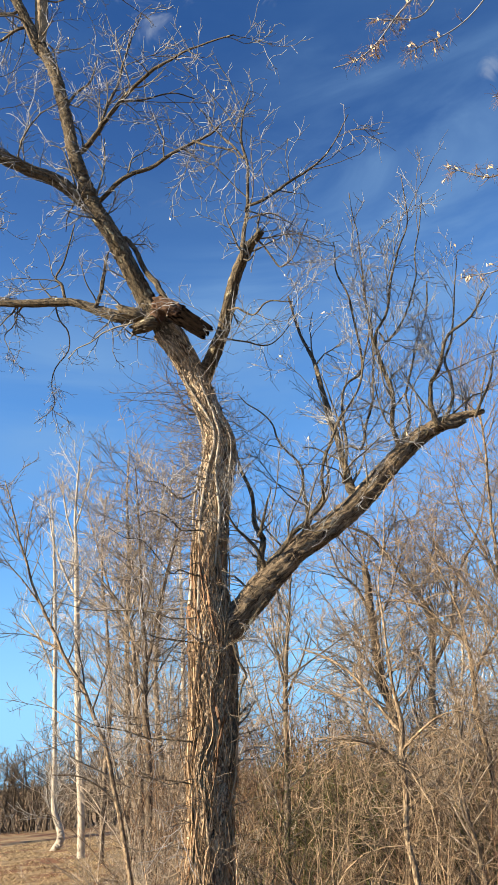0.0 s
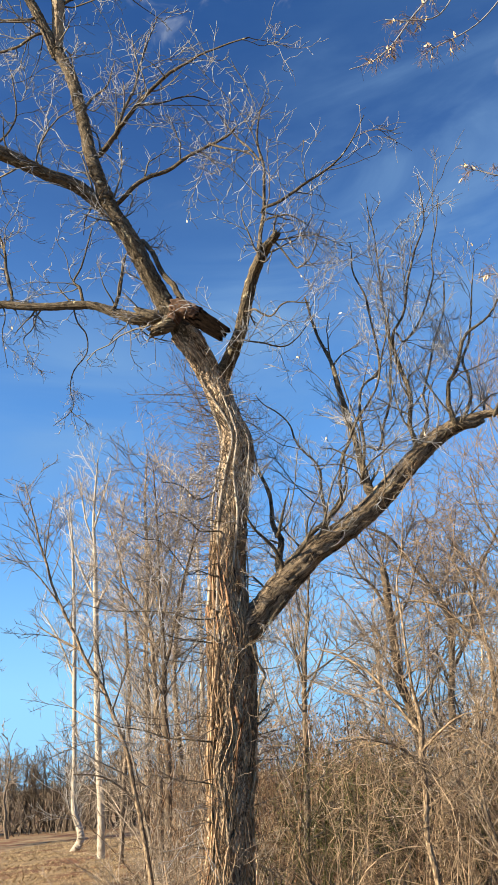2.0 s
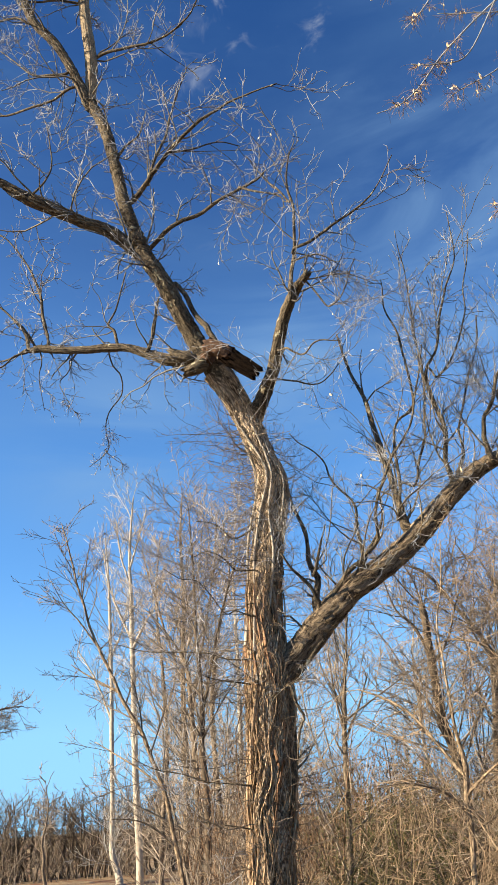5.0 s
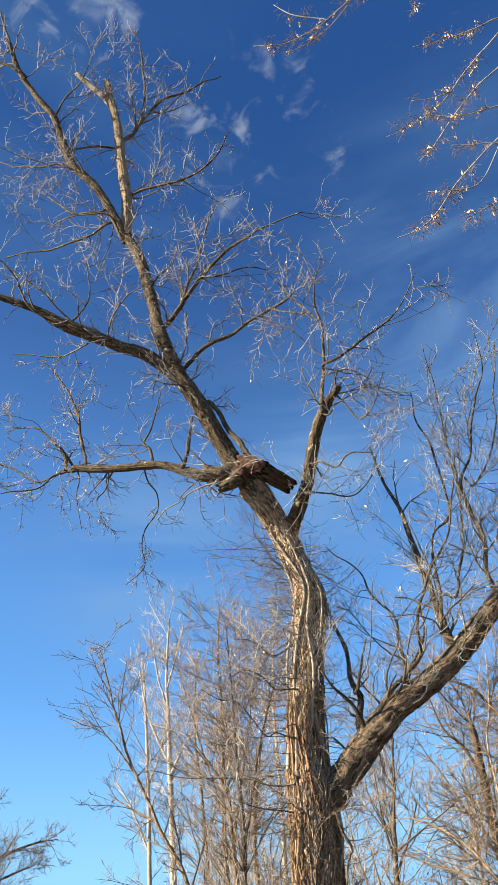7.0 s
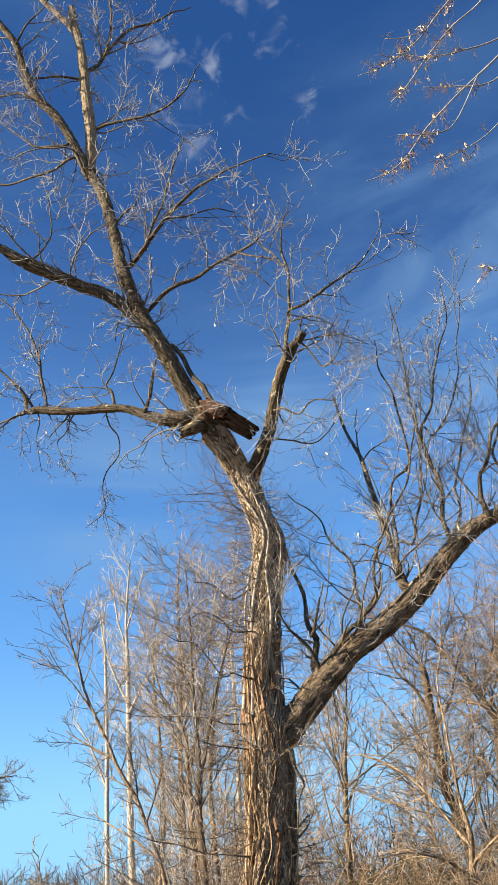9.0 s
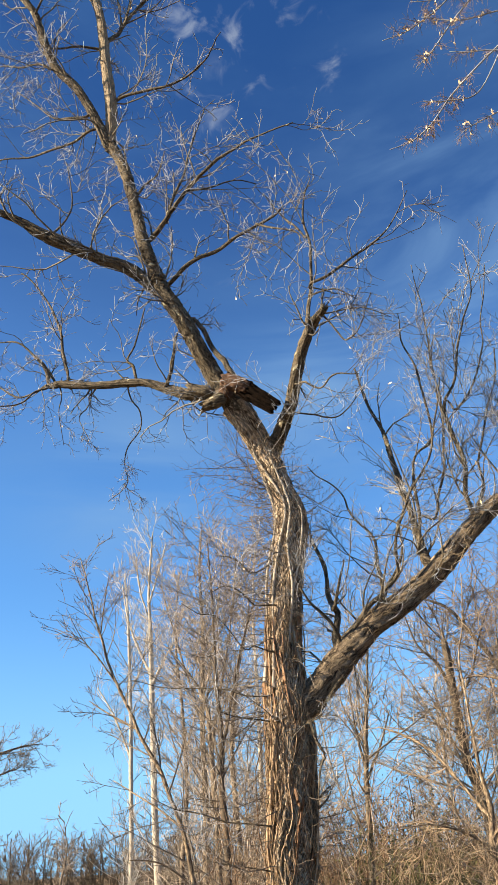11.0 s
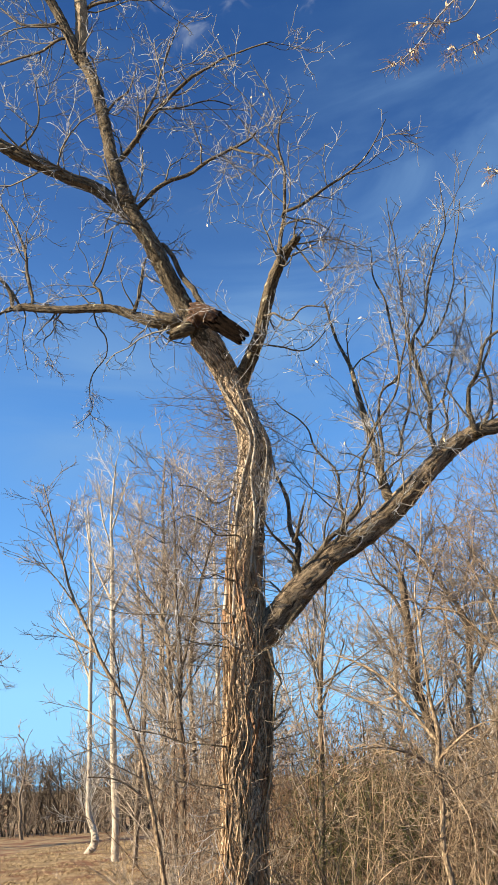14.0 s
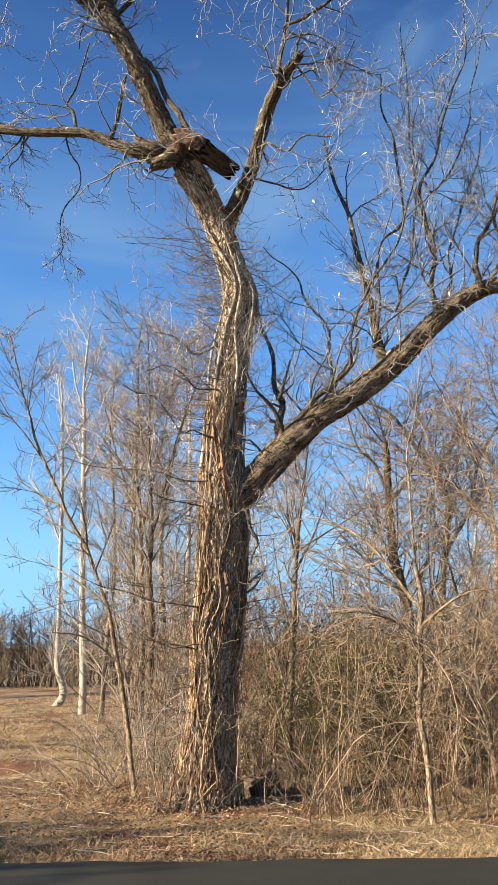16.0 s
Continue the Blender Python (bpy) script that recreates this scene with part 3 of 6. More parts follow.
bough("top", (-2.04, 9.88, 9.94, 0.21), (-2.11, 9.93, 9.95, 0.21), (-2.51, 9.76, 10.3, 0.194), (-2.95, 9.62, 10.48, 0.176), (-3.39, 9.48, 10.69, 0.176), (-3.84, 9.33, 10.91, 0.177), (-4.19, 9.18, 11.14, 0.112), (-4.64, 9.04, 11.34, 0.103), (-5.1, 8.9, 11.52, 0.094), (-5.76, 8.76, 11.7, 0.076), (-6.45, 8.57, 12.17, 0.048))
bough("left", (-1.23, 10.43, 8.25, 0.192), (-1.33, 10.5, 8.24, 0.192), (-1.74, 10.56, 8.32, 0.185), (-2.11, 10.61, 8.51, 0.152), (-2.49, 10.67, 8.73, 0.127), (-2.88, 10.73, 8.82, 0.129), (-3.38, 10.79, 8.89, 0.112), (-3.99, 10.84, 9.04, 0.123), (-4.21, 10.9, 9.07, 0.076))
bough("left", (-3.88, 10.83, 9.01, 0.076), (-3.93, 10.9, 9.09, 0.076), (-3.99, 10.93, 9.76, 0.068), (-4.16, 10.9, 10.44, 0.06), (-4.42, 10.88, 11.04, 0.041), (-4.84, 10.87, 11.58, 0.032))
bough("left", (-2.67, 10.7, 8.77, 0.064), (-2.67, 10.7, 9.07, 0.065), (-2.79, 10.7, 9.24, 0.047), (-2.69, 10.69, 9.58, 0.038), (-2.5, 10.59, 10.18, 0.029))
bough("snag", (-4.21, 10.9, 9.06, 0.066), (-4.3, 10.9, 9.42, 0.068), (-4.47, 10.88, 9.64, 0.049))
bough("hang", (-2.84, 10.72, 8.81, 0.055), (-2.87, 10.8, 8.84, 0.055), (-2.83, 10.93, 8.61, 0.046), (-2.67, 11.06, 8.41, 0.046), (-2.73, 11.19, 8.23, 0.037), (-3, 11.31, 7.98, 0.037), (-3.08, 11.44, 7.69, 0.027), (-3.07, 11.57, 7.4, 0.027), (-3.39, 11.7, 7.2, 0.018))
bough("hang", (-3.07, 11.57, 7.4, 0.028), (-3.11, 11.7, 7.47, 0.028), (-2.97, 11.7, 7.31, 0.018), (-2.74, 11.7, 7.12, 0.018))
bough("hang", (-3.49, 10.8, 8.92, 0.047), (-3.53, 10.9, 8.96, 0.047), (-3.55, 10.9, 8.6, 0.037), (-3.64, 10.9, 8.38, 0.028), (-3.47, 10.9, 7.94, 0.018))
bough("hang", (-4.05, 10.86, 9.05, 0.047), (-4.05, 10.9, 9.03, 0.047), (-4.01, 10.9, 8.77, 0.037), (-4.03, 10.9, 8.48, 0.028), (-3.94, 10.9, 7.96, 0.018))
bough("left", (-4.19, 10.9, 9.08, 0.057), (-4.41, 10.7, 8.78, 0.037), (-4.69, 10.5, 8.5, 0.027), (-5.08, 10.3, 8.4, 0.018))
bough("left", (-4.25, 10.85, 9, 0.048), (-4.31, 10.9, 9.09, 0.048), (-4.84, 11.1, 9.07, 0.039), (-5.54, 11.27, 9.67, 0.03), (-6.07, 11.4, 10.1, 0.021))
bough("left", (-4.11, 10.87, 9.06, 0.057), (-4.13, 10.9, 9.13, 0.057), (-4.49, 11, 9.72, 0.049), (-4.91, 11.06, 10.15, 0.04), (-5.56, 11.15, 10.46, 0.021))
bough("left", (-2.21, 10.63, 8.57, 0.08), (-2.15, 10.5, 8.55, 0.08), (-2.07, 10.5, 8.82, 0.072), (-2, 10.5, 9.14, 0.046), (-1.91, 10.5, 9.52, 0.028))
bough("snag", (-1.72, 10.04, 9.3, 0.073), (-1.62, 10.25, 9.53, 0.073), (-1.45, 10.21, 9.14, 0.08), (-1.31, 10.18, 8.81, 0.088), (-1.16, 10.14, 8.52, 0.095), (-1.04, 10.1, 8.24, 0.093))
bough("top", (-2.02, 9.88, 9.9, 0.1), (-1.98, 9.93, 9.95, 0.1), (-1.62, 9.76, 10.1, 0.091), (-1.16, 9.6, 10.27, 0.081), (-0.76, 9.44, 10.4, 0.071), (-0.28, 9.28, 10.47, 0.053), (-0.04, 9.14, 10.48, 0.035))
bough("top", (-0.41, 9.32, 10.45, 0.044), (-0.41, 9.17, 10.3, 0.044), (-0.12, 9.11, 10.04, 0.034), (0.21, 9.05, 9.84, 0.025), (0.27, 8.98, 9.65, 0.017))
bough("top", (-2.32, 9.78, 10.9, 0.114), (-2.2, 9.86, 10.99, 0.114), (-1.95, 9.68, 11.13, 0.104), (-1.71, 9.5, 11.28, 0.094), (-1.32, 9.31, 11.52, 0.075), (-0.94, 9.12, 11.72, 0.065), (-0.57, 8.94, 11.81, 0.046), (-0.17, 8.79, 11.8, 0.036), (0.35, 8.64, 11.77, 0.027))
bough("top", (-1.91, 9.65, 11.16, 0.066), (-1.87, 9.64, 11.13, 0.066), (-1.71, 9.7, 11.82, 0.058), (-1.52, 9.76, 12.54, 0.05), (-1.35, 9.82, 13.31, 0.031), (-1.17, 9.88, 13.97, 0.021))
bough("top", (-1.46, 9.38, 11.43, 0.048), (-1.52, 9.56, 11.63, 0.048), (-1.19, 9.7, 11.79, 0.039), (-0.81, 9.83, 12, 0.029), (-0.44, 10, 12, 0.02))
bough("top", (-2.53, 9.82, 12.02, 0.069), (-2.42, 9.8, 12.02, 0.069), (-2.21, 9.77, 12.16, 0.05), (-2.01, 9.75, 12.34, 0.04), (-1.89, 9.68, 12.77, 0.02))
bough("top", (-2.9, 9.73, 14.02, 0.098), (-3.01, 9.85, 14.19, 0.098), (-2.7, 9.67, 14.33, 0.076), (-2.22, 9.52, 14.22, 0.064), (-1.64, 9.38, 14.14, 0.052), (-1.17, 9.2, 14.26, 0.042), (-0.66, 8.98, 14.61, 0.021))
bough("top", (-3.02, 9.58, 15.75, 0.103), (-3.07, 9.68, 15.87, 0.103), (-2.79, 9.73, 16.22, 0.093), (-2.49, 9.73, 16.81, 0.083), (-2, 9.75, 17.28, 0.072), (-1.39, 9.81, 17.56, 0.048), (-0.89, 9.86, 17.88, 0.024))
bough("top", (-2.74, 9.73, 16.33, 0.071), (-2.78, 9.87, 16.57, 0.071), (-2.58, 9.73, 17.45, 0.06), (-2.55, 9.55, 18.56, 0.05), (-2.68, 9.39, 19.54, 0.025))
bough("top", (-3.07, 9.68, 15.87, 0.069), (-3.12, 9.68, 15.85, 0.069), (-3.49, 9.53, 15.8, 0.057), (-3.85, 9.4, 15.56, 0.045), (-4.2, 9.22, 15.61, 0.022))
bough("top", (-3.21, 9.63, 13.97, 0.064), (-3.31, 9.6, 13.9, 0.064), (-3.91, 9.76, 14.13, 0.043), (-4.38, 9.86, 14.72, 0.034), (-4.83, 9.97, 15.33, 0.023))
bough("top", (-3.09, 9.7, 13.67, 0.064), (-3.18, 9.74, 13.65, 0.064), (-3.81, 10.02, 13.72, 0.054), (-4.73, 10.3, 13.89, 0.045), (-5.69, 10.55, 14.2, 0.023))
bough("top", (-3.89, 9.35, 15.13, 0.055), (-3.94, 9.32, 15.03, 0.055), (-4.64, 9.49, 15.42, 0.045), (-5.29, 9.66, 15.8, 0.035), (-5.79, 9.78, 16.5, 0.024))
bough("top", (-4.24, 9.06, 16.33, 0.057), (-4.21, 9.02, 16.23, 0.057), (-3.96, 8.82, 16.49, 0.045), (-3.57, 8.63, 16.61, 0.034), (-3.27, 8.38, 17.1, 0.022))
bough("top", (-4.86, 8.79, 17.49, 0.07), (-4.84, 8.74, 17.4, 0.07), (-5.27, 8.57, 17.8, 0.059), (-5.67, 8.45, 17.95, 0.047), (-6.14, 8.3, 18.27, 0.024))
bough("top", (-5.15, 8.57, 18.45, 0.072), (-5.43, 8.53, 19.53, 0.05), (-5.8, 8.49, 20.6, 0.039), (-6.12, 8.45, 21.7, 0.027))
bough("top", (-3.8, 9.34, 10.89, 0.056), (-3.77, 9.29, 10.84, 0.056), (-3.56, 9.35, 11.07, 0.047), (-3.37, 9.39, 11.45, 0.038), (-3.42, 9.41, 11.96, 0.029), (-3.55, 9.41, 12.56, 0.02))
bough("snag", (-0.7, 10.82, 7.23, 0.229), (-0.6, 10.85, 7.29, 0.229), (-0.39, 10.61, 7.58, 0.193), (-0.21, 10.37, 7.86, 0.175), (-0.08, 10.12, 8.18, 0.173), (0.07, 9.88, 8.49, 0.155), (0.26, 9.64, 8.69, 0.129), (0.43, 9.4, 8.74, 0.095))
bough("top", (0.19, 9.73, 8.62, 0.096), (0.18, 9.6, 8.52, 0.096), (0.26, 9.54, 9, 0.073), (0.3, 9.46, 9.64, 0.057), (0.31, 9.32, 10.15, 0.05), (0.32, 9.18, 10.61, 0.033), (0.46, 9.06, 11.02, 0.017))
bough("top", (0.27, 9.51, 9.23, 0.057), (0.29, 9.5, 9.25, 0.057), (0.56, 9.32, 9.27, 0.056), (0.89, 9.14, 9.35, 0.048), (1.21, 8.96, 9.42, 0.039), (1.49, 8.77, 9.57, 0.023), (1.75, 8.54, 9.89, 0.015))
bough("top", (0.31, 9.33, 10.1, 0.041), (0.32, 9.31, 10.08, 0.041), (0.16, 9.44, 10.48, 0.042), (-0.06, 9.59, 10.83, 0.035), (-0.3, 9.69, 11.43, 0.018))
bough("top", (0.27, 9.53, 9.12, 0.04), (0.29, 9.4, 9.04, 0.04), (0.62, 9.4, 9.05, 0.032), (0.91, 9.4, 8.82, 0.016))
bough("top", (0.37, 9.49, 8.72, 0.04), (0.42, 9.6, 8.75, 0.04), (0.62, 9.4, 8.18, 0.031), (0.89, 9.2, 8.15, 0.023), (1.11, 9, 8.58, 0.015))
bough("top", (-0.13, 10.21, 8.06, 0.039), (-0.04, 9.7, 7.71, 0.039), (0.17, 9.53, 7.47, 0.031), (0.41, 9.37, 7.5, 0.03), (0.79, 9.2, 7.48, 0.015))
bough("top", (-0.28, 10.46, 7.76, 0.031), (-0.21, 9.8, 7.34, 0.031), (0.06, 10.03, 7.4, 0.032), (0.46, 10.27, 7.47, 0.024), (0.83, 10.5, 7.93, 0.017))
bough("bare", *RIGHT_LIMB, bark=LIT_LIMB)
bough("snag", (2.71, 10.58, 6.07, 0.158), (2.71, 10.55, 6.08, 0.158), (2.9, 10.55, 6.06, 0.118), (3.04, 10.55, 6.1, 0.071))
bough("up", (0.16, 10.77, 4.18, 0.129), (0.09, 10.8, 4.25, 0.129), (0.06, 10.92, 4.68, 0.109), (0.02, 11.04, 4.99, 0.095), (-0.03, 11.16, 5.39, 0.073), (-0.13, 11.28, 5.86, 0.058), (-0.24, 11.4, 6.31, 0.034))
bough("up", (0.03, 11, 4.88, 0.07), (0.06, 10.8, 4.81, 0.07), (0.16, 10.8, 5.17, 0.047), (0.25, 10.8, 5.49, 0.024))
bough("up", (0.12, 10.8, 4.22, 0.106), (0.04, 10.6, 4.38, 0.075), (-0.17, 10.4, 4.65, 0.052), (-0.35, 10.2, 4.97, 0.03))
bough("up", (0.08, 10.83, 4.37, 0.113), (0.17, 10.7, 4.33, 0.113), (0.51, 10.62, 4.67, 0.091), (0.78, 10.54, 4.93, 0.076), (0.95, 10.47, 5.14, 0.061), (1.02, 10.39, 5.51, 0.054), (1.16, 10.31, 5.8, 0.054), (1.31, 10.23, 6.13, 0.046), (1.64, 10.16, 6.63, 0.039), (1.76, 10.08, 7.11, 0.032), (1.94, 10, 7.78, 0.024))
bough("up", (0.66, 10.58, 4.81, 0.07), (0.72, 10.8, 4.83, 0.07), (0.7, 10.88, 5.31, 0.056), (0.71, 10.97, 5.81, 0.049), (0.49, 11.05, 6.18, 0.041), (0.39, 11.13, 6.52, 0.034), (0.12, 11.22, 6.92, 0.026), (-0.14, 11.3, 7.18, 0.017))
bough("up", (0.72, 10.81, 4.87, 0.062), (0.74, 10.7, 4.83, 0.062), (0.91, 10.87, 5.12, 0.047), (1.08, 11.03, 5.58, 0.041), (1.12, 11.2, 6.09, 0.033))
bough("up", (1.49, 10.68, 5.13, 0.14), (1.37, 10.7, 5.28, 0.14), (1.33, 10.83, 5.73, 0.096), (1.27, 10.97, 6.34, 0.083), (1.17, 11.1, 7.06, 0.077), (1.11, 11.23, 7.63, 0.062), (0.95, 11.37, 8.24, 0.045), (0.84, 11.5, 9.03, 0.028))
bough("up", (1.35, 10.76, 5.48, 0.078), (1.31, 10.7, 5.44, 0.078), (1.4, 10.58, 5.89, 0.063), (1.44, 10.47, 6.63, 0.048), (1.7, 10.35, 6.99, 0.048), (1.67, 10.23, 7.77, 0.041), (1.54, 10.12, 8.39, 0.033), (1.47, 10, 8.91, 0.017))
bough("up", (2.1, 10.63, 5.7, 0.11), (2.08, 10.6, 5.75, 0.11), (2.09, 10.54, 6.22, 0.095), (2.08, 10.48, 6.73, 0.088), (2.02, 10.41, 7.08, 0.081), (1.97, 10.35, 7.43, 0.065), (2.23, 10.29, 7.93, 0.05), (2.42, 10.22, 8.56, 0.042), (2.64, 10.16, 9.32, 0.026), (2.66, 10.01, 10.05, 0.017))
bough("up", (1.4, 10.58, 5.89, 0.047), (1.58, 10.6, 5.88, 0.047), (1.87, 10.78, 6.74, 0.049), (2.02, 10.95, 7.77, 0.043), (2.01, 11.12, 8.92, 0.036), (2.05, 11.1, 10.72, 0.019))
bough("up", (2.02, 10.34, 7.52, 0.041), (2.16, 10.3, 7.38, 0.041), (2.53, 10.53, 8.06, 0.034), (2.84, 10.77, 9.01, 0.027), (3.14, 10.87, 10.28, 0.019))
bough("up", (2.18, 10.63, 5.76, 0.071), (2.16, 10.6, 5.74, 0.071), (2.36, 10.68, 6.28, 0.056), (2.35, 10.75, 6.77, 0.041), (2.67, 10.82, 7.63, 0.034), (3.02, 10.9, 8.66, 0.026))
bough("up", (2.68, 10.58, 6.06, 0.118), (2.66, 10.5, 6.06, 0.118), (2.63, 10.42, 6.44, 0.087), (2.61, 10.33, 6.62, 0.071), (2.75, 10.25, 6.83, 0.063), (2.92, 10.17, 7.22, 0.056), (3.27, 10.08, 7.5, 0.04), (3.6, 10, 7.98, 0.024))
bough("up", (2.77, 10.57, 6.1, 0.071), (2.75, 10.5, 6.11, 0.071), (2.98, 10.62, 6.64, 0.057), (3.06, 10.75, 7.26, 0.05), (3.26, 10.88, 8, 0.035), (3.56, 11, 9.1, 0.018))
bough("up", (3.22, 10.52, 6.19, 0.055), (3.19, 10.45, 6.16, 0.055), (3.41, 10.45, 6.51, 0.048), (3.56, 10.45, 6.94, 0.032), (3.75, 10.45, 7.39, 0.016))
bough("hang", (0.27, 10.76, 4.27, 0.068), (0.31, 10.7, 4.21, 0.068), (0.12, 10.7, 3.92, 0.06), (-0.07, 10.7, 3.71, 0.052), (-0.29, 10.7, 3.44, 0.037))
bough("snag", (-0.78, 10.8, 1.82, 0.093), (-0.59, 10.72, 1.82, 0.093), (-0.5, 10.72, 2.15, 0.107), (-0.43, 10.72, 2.61, 0.115), (-0.44, 10.72, 2.99, 0.123), (-0.51, 10.72, 3.33, 0.117), (-0.65, 10.72, 3.73, 0.084))
bough("left", (-0.68, 10.83, 3.74, 0.029), (-0.87, 10.6, 3.71, 0.029), (-1.27, 10.52, 3.74, 0.022), (-1.54, 10.44, 3.79, 0.022), (-1.97, 10.36, 3.82, 0.018), (-2.31, 10.28, 3.91, 0.014), (-2.62, 10.2, 3.97, 0.011))
bough("left", (-0.75, 10.8, 2.18, 0.028), (-0.95, 10.6, 2.19, 0.028), (-1.31, 10.48, 2.25, 0.021), (-1.6, 10.36, 2.29, 0.02), (-1.95, 10.24, 2.37, 0.017), (-2.19, 10.12, 2.47, 0.013), (-2.4, 10, 2.65, 0.01))
bough("left", (-0.62, 10.85, 4.89, 0.031), (-0.76, 10.6, 4.86, 0.031), (-0.95, 10.46, 4.85, 0.023), (-1.12, 10.32, 4.98, 0.023), (-1.32, 10.18, 5.06, 0.019), (-1.48, 10.04, 4.95, 0.015), (-1.68, 9.9, 5.04, 0.011))
bough("left", (-0.53, 10.85, 5.48, 0.039), (-0.71, 10.7, 5.46, 0.039), (-0.98, 10.57, 5.32, 0.031), (-1.19, 10.43, 5.49, 0.023), (-1.44, 10.3, 5.51, 0.015))
bough("left", (-0.69, 10.8, 3.37, 0.029), (-0.89, 10.6, 3.36, 0.029), (-1.18, 10.35, 3.42, 0.021), (-1.46, 10.1, 3.48, 0.014))
bough("left", (-0.67, 10.85, 4.28, 0.03), (-0.84, 10.6, 4.21, 0.03), (-1.01, 10.44, 4.28, 0.022), (-1.17, 10.28, 4.27, 0.022), (-1.43, 10.12, 4.66, 0.018), (-1.62, 9.96, 4.67, 0.014), (-1.8, 9.8, 4.77, 0.011))
bough("left", (-0.79, 10.8, 1.64, 0.027), (-0.97, 10.6, 1.66, 0.027), (-1.32, 10.45, 1.78, 0.02), (-1.7, 10.3, 1.84, 0.013))
bough("snag", (-1.33, 10.5, 8.24, 0.203), (-1.27, 10.25, 7.99, 0.203), (-1.38, 10.25, 7.93, 0.186), (-1.49, 10.25, 7.9, 0.144))
bough("snag", (-1.44, 10.52, 8.26, 0.154), (-1.41, 10.3, 8.15, 0.154), (-1.58, 10.3, 8.22, 0.164), (-1.72, 10.3, 8.29, 0.13))
bough("hang", (-0.5, 10.72, 3.3, 0.047), (-0.41, 10.4, 3.27, 0.047), (-0.36, 10.4, 3.1, 0.046), (-0.26, 10.4, 2.87, 0.04), (-0.33, 10.4, 2.7, 0.033), (-0.37, 10.4, 2.38, 0.026))


# vines that climb the trunk, and its shaggy bark
def vine_line(k, z0, z1, turn, wind, lift):
    z = np.linspace(z0, z1, k)
    c, r = trunk_axis(z)
    a = turn + wind * (z - z0) + 0.22 * np.sin(rng.uniform(0.8, 2.2) * z + rng.uniform(0, 6.28)) + 0.05 * np.sin(rng.uniform(3, 6) * z + rng.uniform(0, 6.28)) + rng.normal(0, 0.006, k)
    rr = r * 1.0 + lift + 0.02 * np.abs(np.cumsum(rng.normal(0, 0.25, k)) * 0.3) + 0.16 * np.exp(-np.clip(z, 0, 9) / rng.uniform(0.15, 0.6)) * rng.uniform(-0.2, 1.0)
    return np.stack([c[:, 0] + rr * np.cos(a), c[:, 1] + rr * np.sin(a), z + rng.normal(0, 0.01, k)], -1)


# loose shreds of shaggy bark, then round stems that wind
for i in range(120):
    z0 = -0.3 if i < 16 else rng.uniform(0.1, 4.2)
    z1 = min(z0 + rng.uniform(0.35, 1.2), 4.9)
    k = 44
    line = vine_line(k, z0, z1, rng.uniform(2.5, 6.7), rng.normal(0, 0.34), rng.uniform(-0.012, 0.02))
    s = np.linspace(0, 1, k)
    bow = np.sin(np.linspace(0.2, math.pi - 0.1, k)) ** 0.5 * (1 + 0.3 * vnoise(np.stack([s * 9 + i * 3.3, 0 * s, 0 * s], -1)))
    part("bark_strip", make_mesh("bark_strip", [tube_arrays(line[None], (rng.uniform(0.01, 0.034) * bow)[None], 12, 0.3, rng.uniform(0.3, 0.6), 0.25)], (BARK, VINE, RUST, VINE)[i % 4]), tree,
         "rusty loose shaggy strip of bark" if i % 4 == 2 else "tan loose shaggy strip of bark")
for i in range(11):
    z1 = rng.uniform(2.6, 4.8)
    line = vine_line(90, -0.04 if i < 4 else rng.uniform(0.3, 2.0), z1, rng.uniform(2.7, 6.6), rng.normal(0, 0.2), 0.016)
    line[:, 0] += 0.03 * np.sin(np.linspace(0, z1 * rng.uniform(3, 6), 90) + rng.uniform(0, 6))
    r = rng.uniform(0.008, 0.02) * np.linspace(1, 0.5, 90)
    part("vine", make_mesh("vine", [tube_arrays(line[None], r[None], 7, 0.2, rng.uniform(0.6, 1.0))], VINE), tree, "shaggy tan vine stem")
# thick pale vines that wind up the upper trunk, two of them round its smooth plate
for i, turn in enumerate((4.3, 5.05, 5.6, 3.7)):
    z0 = rng.uniform(3.6, 4.4)
    line = vine_line(90, z0, rng.uniform(6.8, 7.5), turn, rng.normal(0, 0.05), 0.012)
    line[:, 0] += 0.035 * np.sin(np.linspace(0, rng.uniform(9, 15), 90) + rng.uniform(0, 6))
    part("vine", make_mesh("vine", [tube_arrays(line[None], (rng.uniform(0.018, 0.026) * np.linspace(1.0, 0.6, 90))[None], 8, 0.2, 0.9)], PALE), tree, "thick pale winding vine stem")
# stems that lean on the foot of the trunk
for i in range(6):
    a, z1 = rng.uniform(2.5, 6.9), rng.uniform(0.3, 1.5)
    c, r = trunk_axis(np.array([z1]))
    top = np.array([c[0, 0] + (r[0] + 0.02) * math.cos(a), c[0, 1] + (r[0] + 0.02) * math.sin(a), z1])
    c0, _ = trunk_axis(np.array([0.0]))
    a0, out = a + rng.normal(0, 0.5), rng.uniform(0.3, 0.6)
    foot = np.array([c0[0, 0] + out * math.cos(a0), c0[0, 1] + out * 0.9 * math.sin(a0), -0.04])
    s = np.linspace(0, 1, 16)[:, None]
    line = foot + (top - foot) * s + np.cumsum(rng.normal(0, 0.03, (16, 3)), axis=0) * (1 - s) + np.array([0, 0, 0.1]) * np.sin(math.pi * s)
    line[0, 2] = -0.04
    part("vine", make_mesh("vine", [tube_arrays(line[None], (rng.uniform(0.005, 0.016) * np.linspace(1, 0.6, 16))[None], 6, 0.15)], VINE), tree, "shaggy tan vine stem")
# flakes of bark that stand off, thin rootlets, and pale threads that curl over the trunk and the low limbs
flakes = []
